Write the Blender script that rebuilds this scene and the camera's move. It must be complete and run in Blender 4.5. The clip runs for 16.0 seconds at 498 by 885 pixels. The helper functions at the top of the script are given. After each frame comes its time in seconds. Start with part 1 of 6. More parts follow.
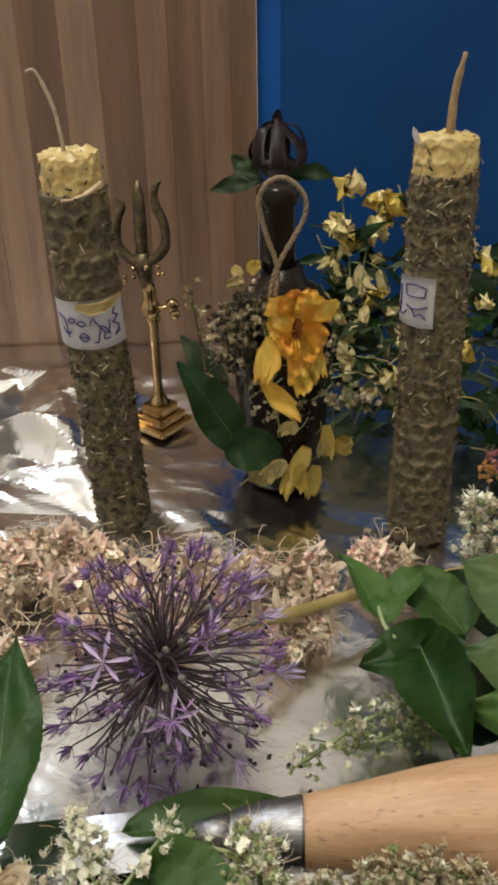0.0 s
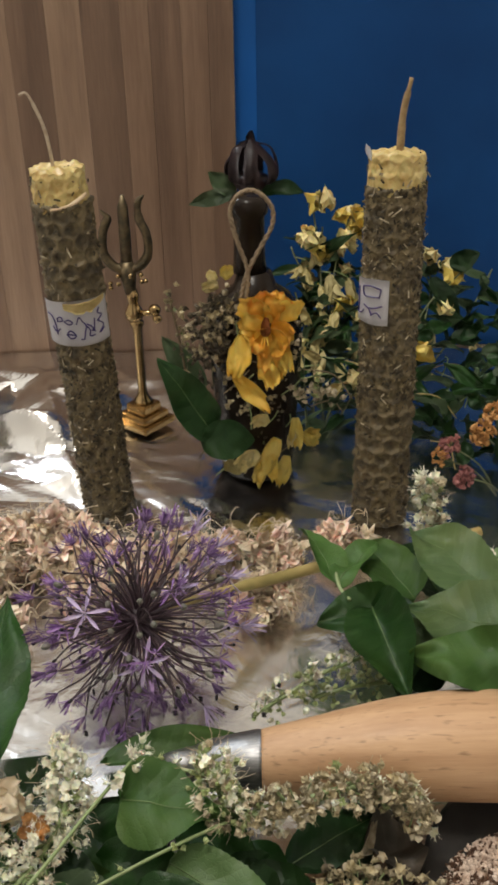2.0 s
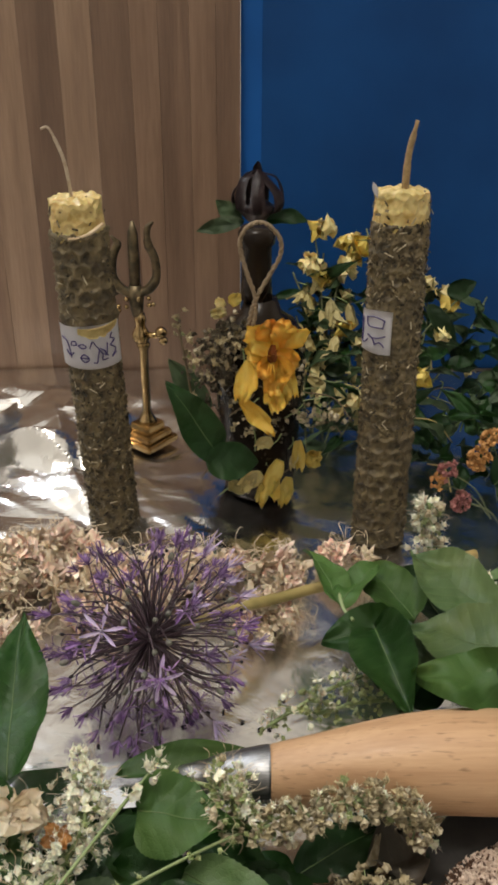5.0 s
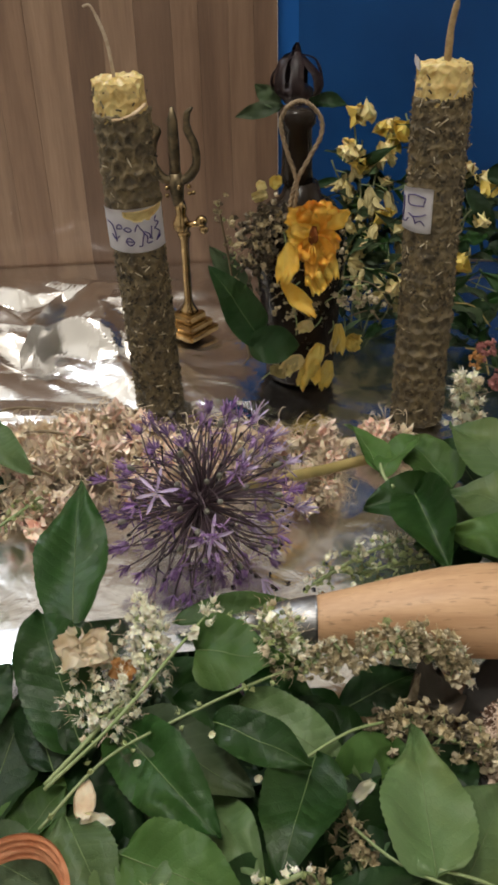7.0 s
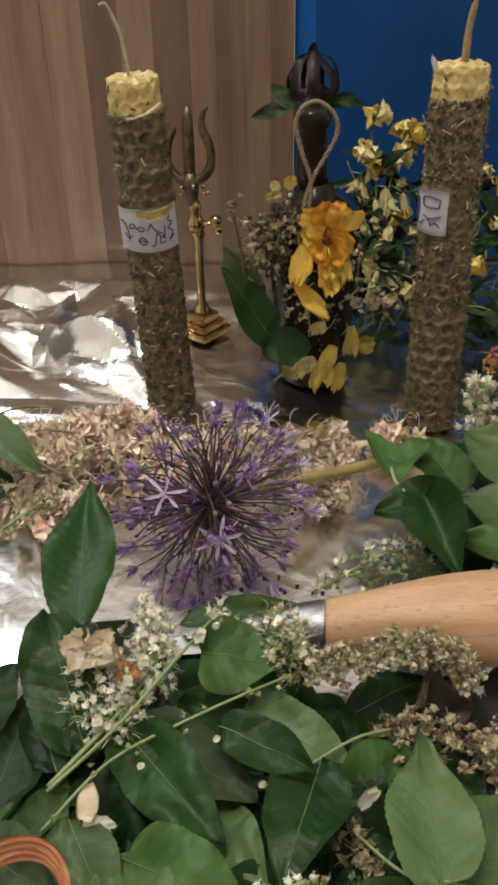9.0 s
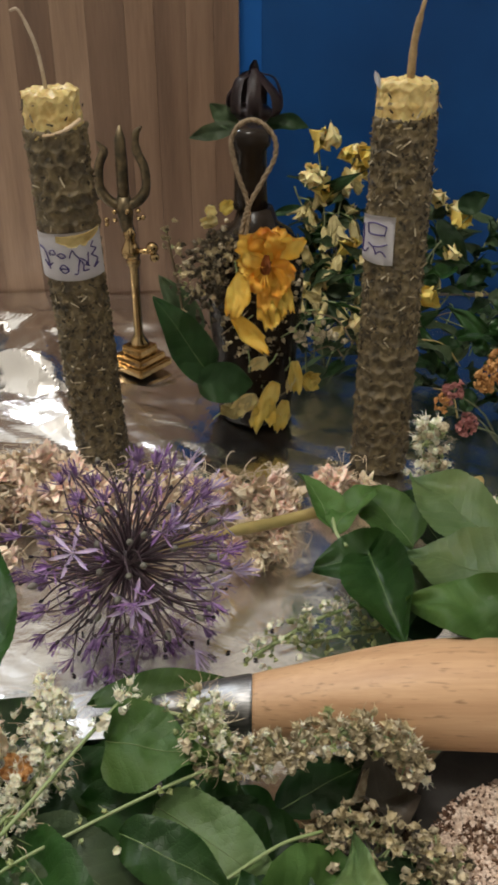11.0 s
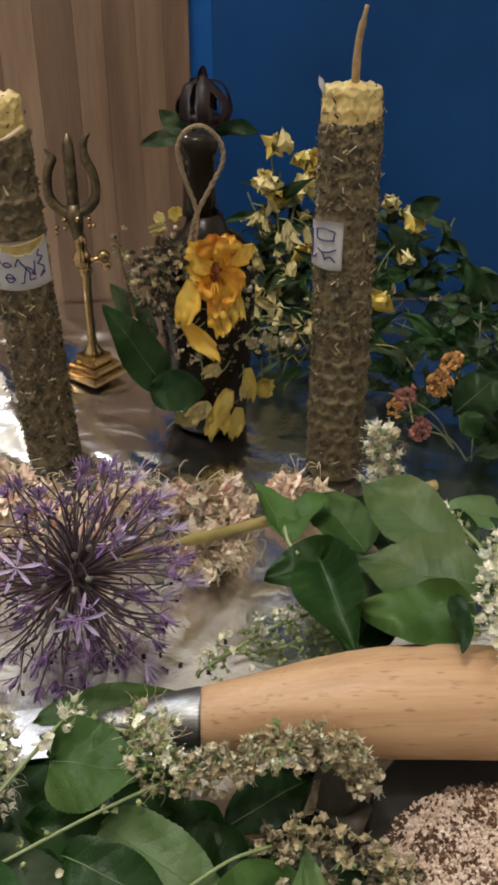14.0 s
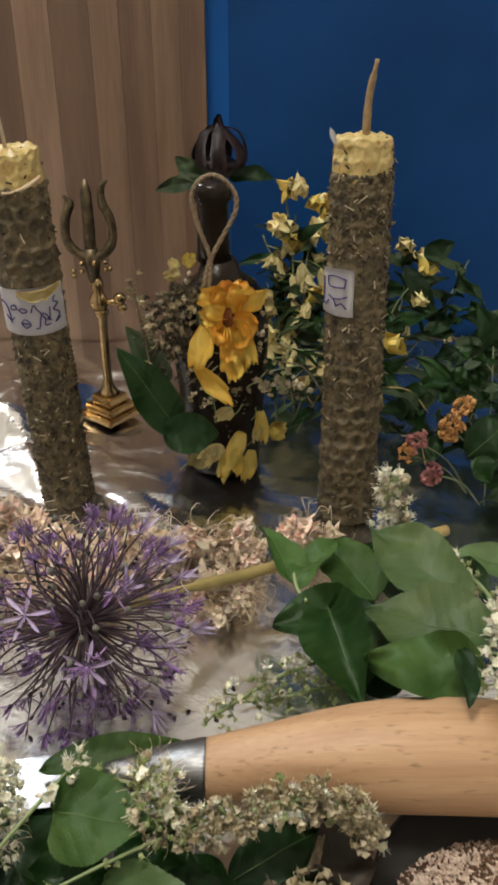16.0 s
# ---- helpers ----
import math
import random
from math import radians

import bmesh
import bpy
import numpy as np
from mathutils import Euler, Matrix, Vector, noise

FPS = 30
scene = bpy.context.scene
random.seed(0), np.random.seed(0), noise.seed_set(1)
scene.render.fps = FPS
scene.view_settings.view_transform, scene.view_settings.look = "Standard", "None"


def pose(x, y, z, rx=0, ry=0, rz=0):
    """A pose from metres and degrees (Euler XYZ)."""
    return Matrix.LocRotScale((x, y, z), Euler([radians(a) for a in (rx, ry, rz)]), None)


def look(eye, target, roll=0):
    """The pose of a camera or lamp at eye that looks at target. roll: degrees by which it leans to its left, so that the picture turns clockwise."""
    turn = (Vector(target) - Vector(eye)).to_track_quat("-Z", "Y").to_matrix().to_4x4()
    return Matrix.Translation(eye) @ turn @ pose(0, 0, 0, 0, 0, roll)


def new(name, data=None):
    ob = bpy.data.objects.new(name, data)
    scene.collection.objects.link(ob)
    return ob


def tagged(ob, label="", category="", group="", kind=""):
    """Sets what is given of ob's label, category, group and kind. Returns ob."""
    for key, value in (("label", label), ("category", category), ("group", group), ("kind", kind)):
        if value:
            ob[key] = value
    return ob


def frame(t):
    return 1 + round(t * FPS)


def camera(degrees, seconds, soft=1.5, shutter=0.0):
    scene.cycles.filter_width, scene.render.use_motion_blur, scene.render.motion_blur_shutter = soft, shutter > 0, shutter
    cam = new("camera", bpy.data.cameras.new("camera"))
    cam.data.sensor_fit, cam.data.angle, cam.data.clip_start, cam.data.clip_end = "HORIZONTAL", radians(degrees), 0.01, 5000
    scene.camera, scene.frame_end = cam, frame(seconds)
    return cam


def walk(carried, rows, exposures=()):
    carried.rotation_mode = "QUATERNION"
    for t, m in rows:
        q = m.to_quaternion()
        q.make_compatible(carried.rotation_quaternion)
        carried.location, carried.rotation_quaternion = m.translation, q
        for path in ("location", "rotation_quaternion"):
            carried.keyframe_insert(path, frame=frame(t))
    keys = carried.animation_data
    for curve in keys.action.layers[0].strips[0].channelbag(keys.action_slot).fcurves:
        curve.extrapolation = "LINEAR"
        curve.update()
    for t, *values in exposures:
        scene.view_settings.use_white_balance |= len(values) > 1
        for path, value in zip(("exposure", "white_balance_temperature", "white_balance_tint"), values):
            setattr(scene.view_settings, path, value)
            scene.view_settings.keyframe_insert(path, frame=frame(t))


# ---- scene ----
cam = camera(31.25, 16.0, soft=3.1, shutter=0.4)
PATH = [
    (0, (0.00410, -0.01212, 0.21954), (-0.01030, 0.84987, -0.28719), -1.109),
    (0.5, (0.01138, -0.02117, 0.21939), (-0.00007, 0.84669, -0.27729), -1.128),
    (1, (0.01351, -0.02601, 0.21767), (0.00352, 0.84433, -0.27469), -1.070),
    (1.5, (0.01451, -0.03639, 0.21828), (0.00387, 0.83633, -0.26982), -0.958),
    (2, (0.01333, -0.04621, 0.22269), (0.00494, 0.82895, -0.26107), -1.025),
    (2.5, (0.01464, -0.05176, 0.22492), (0.00553, 0.82424, -0.25730), -1.049),
    (3, (0.00349, -0.05589, 0.22558), (-0.01180, 0.82226, -0.25257), -0.841),
    (3.5, (0.00381, -0.05425, 0.23264), (-0.00750, 0.82411, -0.24523), -0.401),
    (4, (0.00368, -0.05236, 0.23788), (0.00419, 0.82766, -0.23706), 0.086),
    (4.2, (0.00518, -0.05302, 0.23718), (0.01062, 0.82772, -0.23639), 0.154),
    (6.3, (-0.00219, -0.05868, 0.22926), (0.00285, 0.81683, -0.25391), 0.730),
    (6.5, (-0.00388, -0.06529, 0.22861), (-0.00670, 0.80067, -0.27150), 0.411),
    (7, (0.00022, -0.07309, 0.22600), (-0.02781, 0.75916, -0.32771), -1.408),
    (7.5, (0.00340, -0.08182, 0.23140), (-0.03082, 0.74903, -0.32404), -1.236),
    (8, (0.00103, -0.09033, 0.23045), (-0.04171, 0.74830, -0.31257), -1.061),
    (8.2, (0.00724, -0.08443, 0.22533), (-0.03898, 0.75266, -0.31977), -1.164),
    (10.3, (-0.01031, -0.06683, 0.22532), (-0.03554, 0.76403, -0.33059), -0.455),
    (10.5, (-0.01007, -0.06453, 0.22947), (-0.02404, 0.77718, -0.31028), 0.319),
    (11, (0.01438, -0.03990, 0.21330), (0.00602, 0.80986, -0.31380), 0.025),
    (11.5, (0.01681, -0.04519, 0.21395), (0.01186, 0.80563, -0.31148), -0.216),
    (12, (0.01598, -0.04552, 0.21504), (0.01344, 0.80821, -0.30566), -0.051),
    (12.5, (0.01021, -0.04268, 0.22704), (0.01554, 0.81198, -0.29213), 0.790),
    (13, (0.00414, -0.04395, 0.22496), (0.02367, 0.81244, -0.29100), 1.619),
    (13.5, (0.01039, -0.04211, 0.22059), (0.03559, 0.81450, -0.29475), 1.095),
    (14, (0.02175, -0.03685, 0.21224), (0.04548, 0.81629, -0.30889), 0.116),
    (14.5, (0.02355, -0.03499, 0.21650), (0.04694, 0.82001, -0.30159), -0.033),
    (15, (0.02347, -0.04202, 0.21968), (0.03928, 0.82368, -0.28064), 0.158),
    (15.5, (0.02458, -0.04355, 0.21796), (0.03047, 0.82609, -0.27569), 0.031),
    (16, (0.02560, -0.03541, 0.21847), (0.02598, 0.83432, -0.27507), -0.310),
]
walk(cam, [(t, look(eye, target, roll)) for t, eye, target, roll in PATH])
# ---- world, lamps and exposure ----
world = bpy.data.worlds.new("world")
scene.world = world
world.use_nodes = True
world.node_tree.nodes["Background"].inputs[0].default_value = (0.9, 0.85, 0.8, 1)
world.node_tree.nodes["Background"].inputs[1].default_value = 0.02


def area_lamp(name, eye, target, size, watts, colour):
    data = bpy.data.lights.new(name, "AREA")
    data.shape, data.size, data.energy, data.color = "DISK", size, watts, colour
    ob = new(name, data)
    ob.matrix_world = look(eye, target)
    return ob


area_lamp("lamp_over_shelf", (-0.98, 1.2, 1.55), (0, 0.2, 0), 0.22, 12.5, (0.88, 0.94, 1.0))
# unseen fill light, added to brighten the fronts and bounce off ceiling and walls
fill_data = bpy.data.lights.new("overhead_fill", "POINT")
fill_data.energy, fill_data.shadow_soft_size, fill_data.color = 35, 0.13, (0.97, 0.92, 0.84)
new("overhead_fill", fill_data).matrix_world = Matrix.Translation((-0.22, 0.04, 1.5))
scene.view_settings.exposure = 0.0


# ---- materials ----
def material(name, colour, other=None, scale=60.0, rough=0.6, metal=0.0, bump=0.2, grain=600.0, sss=0.0,
             spread=0.0, stretch=(1, 1, 1), detail=4.0, contrast=(0.35, 0.65), coat=0.0, trans=0.0, rough_var=0.0):
    """Two tones mixed by broad noise, fine grain as relief, and a spread of value from object to object."""
    m = bpy.data.materials.new(name)
    m.use_nodes = True
    nt = m.node_tree
    n, l = nt.nodes, nt.links
    b = n["Principled BSDF"]
    tc = n.new("ShaderNodeTexCoord")
    mp = n.new("ShaderNodeMapping")
    mp.inputs["Scale"].default_value = stretch
    l.new(tc.outputs["Object"], mp.inputs["Vector"])
    broad = n.new("ShaderNodeTexNoise")
    broad.inputs["Scale"].default_value, broad.inputs["Detail"].default_value = scale, detail
    l.new(mp.outputs[0], broad.inputs["Vector"])
    ramp = n.new("ShaderNodeValToRGB")
    ramp.color_ramp.elements[0].position, ramp.color_ramp.elements[1].position = contrast
    ramp.color_ramp.elements[0].color = (*colour, 1)
    ramp.color_ramp.elements[1].color = (*(other or [c * 0.7 for c in colour]), 1)
    l.new(broad.outputs["Fac"], ramp.inputs[0])
    colour_out = ramp.outputs[0]
    if spread:
        info = n.new("ShaderNodeObjectInfo")
        mr = n.new("ShaderNodeMapRange")
        mr.inputs["To Min"].default_value, mr.inputs["To Max"].default_value = 1 - spread, 1 + spread
        l.new(info.outputs["Random"], mr.inputs["Value"])
        hsv = n.new("ShaderNodeHueSaturation")
        l.new(mr.outputs[0], hsv.inputs["Value"])
        l.new(colour_out, hsv.inputs["Color"])
        colour_out = hsv.outputs[0]
    l.new(colour_out, b.inputs["Base Color"])
    fine = n.new("ShaderNodeTexNoise")
    fine.inputs["Scale"].default_value, fine.inputs["Detail"].default_value = grain, 3
    l.new(mp.outputs[0], fine.inputs["Vector"])
    if bump:
        bp = n.new("ShaderNodeBump")
        bp.inputs["Strength"].default_value, bp.inputs["Distance"].default_value = bump, 0.0006
        l.new(fine.outputs["Fac"], bp.inputs["Height"])
        l.new(bp.outputs[0], b.inputs["Normal"])
    if rough_var:
        mr2 = n.new("ShaderNodeMapRange")
        mr2.inputs["To Min"].default_value, mr2.inputs["To Max"].default_value = rough - rough_var, rough + rough_var
        l.new(broad.outputs["Fac"], mr2.inputs["Value"])
        l.new(mr2.outputs[0], b.inputs["Roughness"])
    b.inputs["Roughness"].default_value, b.inputs["Metallic"].default_value = rough, metal
    b.inputs["Subsurface Weight"].default_value = sss
    b.inputs["Subsurface Radius"].default_value = (0.004, 0.002, 0.001)
    b.inputs["Coat Weight"].default_value = coat
    b.inputs["Transmission Weight"].default_value = trans
    return m


def leaf_material(name, colour, other, rough=0.46):
    """Leaf with paler side veins that run forward from the midrib along local x, yellowed blotches and a quilted surface."""
    m = material(name, colour, other, scale=70, rough=rough, bump=0.0, spread=0.3, rough_var=0.1)
    nt = m.node_tree
    n, l = nt.nodes, nt.links
    b = n["Principled BSDF"]

    def math_node(op, a, c=None):
        k = n.new("ShaderNodeMath")
        k.operation = op
        for slot, v in ((0, a), (1, c)):
            if isinstance(v, (int, float)):
                k.inputs[slot].default_value = v
            elif v is not None:
                l.new(v, k.inputs[slot])
        return k.outputs[0]

    tc = n.new("ShaderNodeTexCoord")
    wob = n.new("ShaderNodeTexNoise")
    wob.inputs["Scale"].default_value = 120
    l.new(tc.outputs["Object"], wob.inputs["Vector"])
    sep = n.new("ShaderNodeSeparateXYZ")
    l.new(tc.outputs["Object"], sep.inputs[0])
    run = math_node("SUBTRACT", sep.outputs["X"], math_node("MULTIPLY", math_node("ABSOLUTE", sep.outputs["Y"]), 0.75))
    run = math_node("ADD", run, math_node("MULTIPLY", wob.outputs["Fac"], 0.0022))
    wave = math_node("ABSOLUTE", math_node("SINE", math_node("MULTIPLY", run, 760.0)))
    vein = math_node("POWER", math_node("SUBTRACT", 1.0, wave), 5.0)
    net = n.new("ShaderNodeTexVoronoi")
    net.feature = "DISTANCE_TO_EDGE"
    net.inputs["Scale"].default_value = 620
    l.new(tc.outputs["Object"], net.inputs["Vector"])
    mesh_vein = math_node("SUBTRACT", 0.12, math_node("MINIMUM", net.outputs["Distance"], 0.12))
    # yellowed blotches
    blot = n.new("ShaderNodeTexNoise")
    blot.inputs["Scale"].default_value, blot.inputs["Detail"].default_value = 48, 5
    l.new(tc.outputs["Object"], blot.inputs["Vector"])
    br = n.new("ShaderNodeMapRange")
    br.inputs["From Min"].default_value, br.inputs["From Max"].default_value, br.inputs["To Max"].default_value = 0.5, 0.78, 0.5
    l.new(blot.outputs["Fac"], br.inputs["Value"])
    source = b.inputs["Base Color"].links[0].from_socket
    m1 = n.new("ShaderNodeMixRGB")
    m1.inputs[2].default_value = (colour[0] * 1.9 + 0.01, colour[1] * 1.35, colour[2] * 1.1, 1)
    l.new(br.outputs[0], m1.inputs[0])
    l.new(source, m1.inputs[1])
    m2 = n.new("ShaderNodeMixRGB")
    m2.inputs[2].default_value = (colour[0] * 1.7 + 0.02, colour[1] * 1.5 + 0.02, colour[2] * 1.7 + 0.01, 1)
    l.new(math_node("MULTIPLY", vein, 0.22), m2.inputs[0])
    l.new(m1.outputs[0], m2.inputs[1])
    l.new(m2.outputs[0], b.inputs["Base Color"])
    bp = n.new("ShaderNodeBump")
    bp.inputs["Strength"].default_value, bp.inputs["Distance"].default_value = 0.28, 0.0004
    l.new(math_node("SUBTRACT", math_node("ADD", wob.outputs["Fac"], wave), math_node("MULTIPLY", mesh_vein, 3.0)), bp.inputs["Height"])
    l.new(bp.outputs[0], b.inputs["Normal"])
    b.inputs["Specular IOR Level"].default_value = 0.4
    return m


M_LEAF = leaf_material("leaf_green", (0.068, 0.155, 0.034), (0.1, 0.2, 0.052), 0.47)
M_LEAF_DEEP = leaf_material("leaf_deep_green", (0.022, 0.08, 0.015), (0.04, 0.114, 0.024), 0.38)
M_LEAF_LIGHT = leaf_material("leaf_light", (0.122, 0.21, 0.076), (0.155, 0.246, 0.102), 0.37)
# dark green leaves; on those low under the front sprig it also paints in shade
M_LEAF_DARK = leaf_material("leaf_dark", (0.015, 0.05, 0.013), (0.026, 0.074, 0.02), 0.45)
M_LEAF_GREY = leaf_material("leaf_grey_green", (0.068, 0.118, 0.052), (0.1, 0.15, 0.074), 0.5)
M_RIB = material("midrib_pale_green", (0.115, 0.185, 0.06), (0.15, 0.22, 0.08), bump=0.1, rough=0.45)
M_STEM = material("stem_green", (0.2, 0.27, 0.105), (0.28, 0.34, 0.16), rough=0.5)
M_STEM_DULL = material("dull_stem", (0.1, 0.13, 0.055), (0.16, 0.18, 0.085), rough=0.6)
M_STRAW = material("straw", (0.48, 0.36, 0.14), (0.33, 0.27, 0.1), scale=120, rough=0.45, stretch=(0.3, 1, 1))
M_BROWNSTEM = material("dry_stem", (0.13, 0.09, 0.05), (0.2, 0.15, 0.08), rough=0.7)
M_WAX = material("beeswax_yellow", (0.64, 0.51, 0.22), (0.4, 0.27, 0.08), scale=210, rough=0.4, sss=0.3, bump=0.7, grain=420, contrast=(0.36, 0.68))
M_WAXHERB = material("herb_coated_wax", (0.18, 0.135, 0.066), (0.045, 0.034, 0.018), scale=190, rough=0.55, bump=0.6, grain=900, contrast=(0.3, 0.7))
M_HERB = material("dried_herb_flakes", (0.17, 0.13, 0.066), (0.03, 0.023, 0.012), scale=330, rough=0.7, contrast=(0.45, 0.55))
M_HERB_PALE = material("pale_herb_slivers", (0.5, 0.44, 0.32), (0.3, 0.24, 0.15), scale=400, rough=0.6)
M_PAPER = material("white_paper", (0.82, 0.8, 0.82), (0.76, 0.74, 0.77), rough=0.8, bump=0.15)
M_INK = material("violet_ink", (0.03, 0.02, 0.12), (0.05, 0.03, 0.16), rough=0.5, bump=0)
M_WICK = material("cotton_wick", (0.23, 0.155, 0.075), (0.34, 0.24, 0.12), scale=500, rough=0.8, bump=0.7)
M_WICK_PALE = material("pale_cotton_wick", (0.5, 0.42, 0.32), (0.36, 0.28, 0.2), scale=500, rough=0.8, bump=0.7)
M_BRASS = material("polished_brass", (0.46, 0.33, 0.17), (0.33, 0.23, 0.11), scale=150, rough=0.2, metal=1.0, bump=0.15, rough_var=0.1)
M_BRASS_DARK = material("tarnished_brass", (0.19, 0.145, 0.085), (0.07, 0.06, 0.04), scale=260, rough=0.42, metal=0.85, bump=0.3, rough_var=0.1)
M_GLASS = material("dark_bottle_glass", (0.012, 0.008, 0.006), (0.022, 0.015, 0.01), rough=0.2, bump=0.25, grain=250, rough_var=0.08)
M_GLASS.node_tree.nodes["Principled BSDF"].inputs["Specular IOR Level"].default_value = 0.18
M_TWINE = material("brown_twine", (0.17, 0.12, 0.07), (0.25, 0.185, 0.115), scale=600, rough=0.85, bump=0.8, grain=1500)
M_ORANGE = material("orange_petal", (0.98, 0.62, 0.1), (0.95, 0.46, 0.04), scale=130, rough=0.55, sss=0.2, bump=0.4, grain=500)
M_GOLD = material("golden_petal", (0.96, 0.74, 0.18), (0.92, 0.58, 0.07), scale=110, rough=0.55, sss=0.2, bump=0.4, grain=500)
M_RUST = material("rust_throat", (0.35, 0.11, 0.02), (0.2, 0.06, 0.012), scale=200, rough=0.7)
M_YELLOW = material("yellow_petal", (0.8, 0.66, 0.2), (0.74, 0.54, 0.1), scale=160, rough=0.6, sss=0.15, bump=0.3, spread=0.2)
M_PALEYEL = material("cream_yellow_petal", (0.82, 0.73, 0.4), (0.74, 0.6, 0.26), scale=160, rough=0.6, sss=0.15, bump=0.3, spread=0.2)
M_ROSE = material("dried_rose_petal", (0.018, 0.008, 0.01), (0.036, 0.017, 0.017), scale=180, rough=0.42, bump=0.4)
M_PINK = material("dried_pink_petal", (0.9, 0.76, 0.63), (0.68, 0.34, 0.27), scale=210, rough=0.7, sss=0.1, bump=0.4, spread=0.3, contrast=(0.42, 0.72))
M_CREAM = material("dried_cream_petal", (0.88, 0.79, 0.63), (0.72, 0.55, 0.37), scale=150, rough=0.7, sss=0.1, bump=0.4, spread=0.25)
M_FILAMENT = material("dried_stamen", (0.8, 0.69, 0.52), (0.58, 0.42, 0.26), rough=0.7, bump=0)
M_WHITE = material("white_petal", (0.9, 0.88, 0.76), (0.83, 0.8, 0.58), scale=300, rough=0.6, sss=0.2, bump=0.2, spread=0.15)
M_BUD = material("green_white_bud", (0.5, 0.55, 0.28), (0.3, 0.38, 0.14), scale=300, rough=0.55, sss=0.1, spread=0.25)
M_TAN = material("tan_floret", (0.68, 0.6, 0.44), (0.44, 0.36, 0.22), scale=300, rough=0.75, spread=0.25)
M_DRYBUD = material("dried_bud", (0.56, 0.48, 0.31), (0.3, 0.24, 0.125), scale=300, rough=0.75, spread=0.3)
M_LILAC = material("lilac_petal", (0.56, 0.47, 0.65), (0.42, 0.32, 0.54), scale=250, rough=0.5, sss=0.15, bump=0.2)
M_PURPLE = material("purple_petal", (0.13, 0.05, 0.21), (0.37, 0.24, 0.45), scale=330, rough=0.55, bump=0.2, spread=0.5)
M_PEDICEL = material("dark_pedicel", (0.05, 0.036, 0.034), (0.075, 0.04, 0.062), rough=0.5, bump=0.1, spread=0.4)
M_SEED = material("black_anther", (0.02, 0.012, 0.018), rough=0.6)
M_OVARY = material("grey_green_ovary", (0.11, 0.115, 0.085), (0.16, 0.14, 0.13), scale=300, rough=0.6)
M_SALT = material("pale_grain", (0.78, 0.65, 0.55), (0.6, 0.45, 0.35), scale=300, rough=0.7, bump=0.3)
M_SALTBED = material("grain_bed", (0.5, 0.37, 0.28), (0.2, 0.12, 0.07), scale=420, rough=0.85, bump=0.8, contrast=(0.4, 0.6))
M_BROWNGRAIN = material("brown_grain", (0.1, 0.05, 0.03), (0.17, 0.09, 0.05), rough=0.8)
M_PEEL = material("peach_raffia", (0.68, 0.27, 0.12), (0.8, 0.42, 0.24), scale=90, rough=0.55, stretch=(1, 1, 6), bump=0.5)
M_STEEL = material("brushed_steel", (0.36, 0.36, 0.36), (0.24, 0.24, 0.25), scale=160, rough=0.42, metal=1.0, bump=0.12, stretch=(1, 8, 8), rough_var=0.08)
M_BLADE = material("knife_steel", (0.8, 0.82, 0.86), (0.7, 0.72, 0.76), scale=60, rough=0.16, metal=1.0, bump=0.06, stretch=(1, 9, 9))
M_LANT_O = material("orange_floret", (0.6, 0.31, 0.1), (0.46, 0.22, 0.07), scale=300, rough=0.6, spread=0.25)
M_LANT_P = material("pink_floret", (0.36, 0.13, 0.13), (0.42, 0.2, 0.17), scale=300, rough=0.6, spread=0.25)
M_BLACK = material("matt_black", (0.018, 0.017, 0.016), (0.03, 0.028, 0.026), scale=200, rough=0.55)
M_WALL = material("room_wall", (0.8, 0.78, 0.74), (0.76, 0.74, 0.7), scale=4, rough=0.9, bump=0.1)
M_TABLE = material("table_wood", (0.25, 0.16, 0.09), (0.18, 0.11, 0.06), scale=20, rough=0.5, stretch=(0.1, 1, 1))


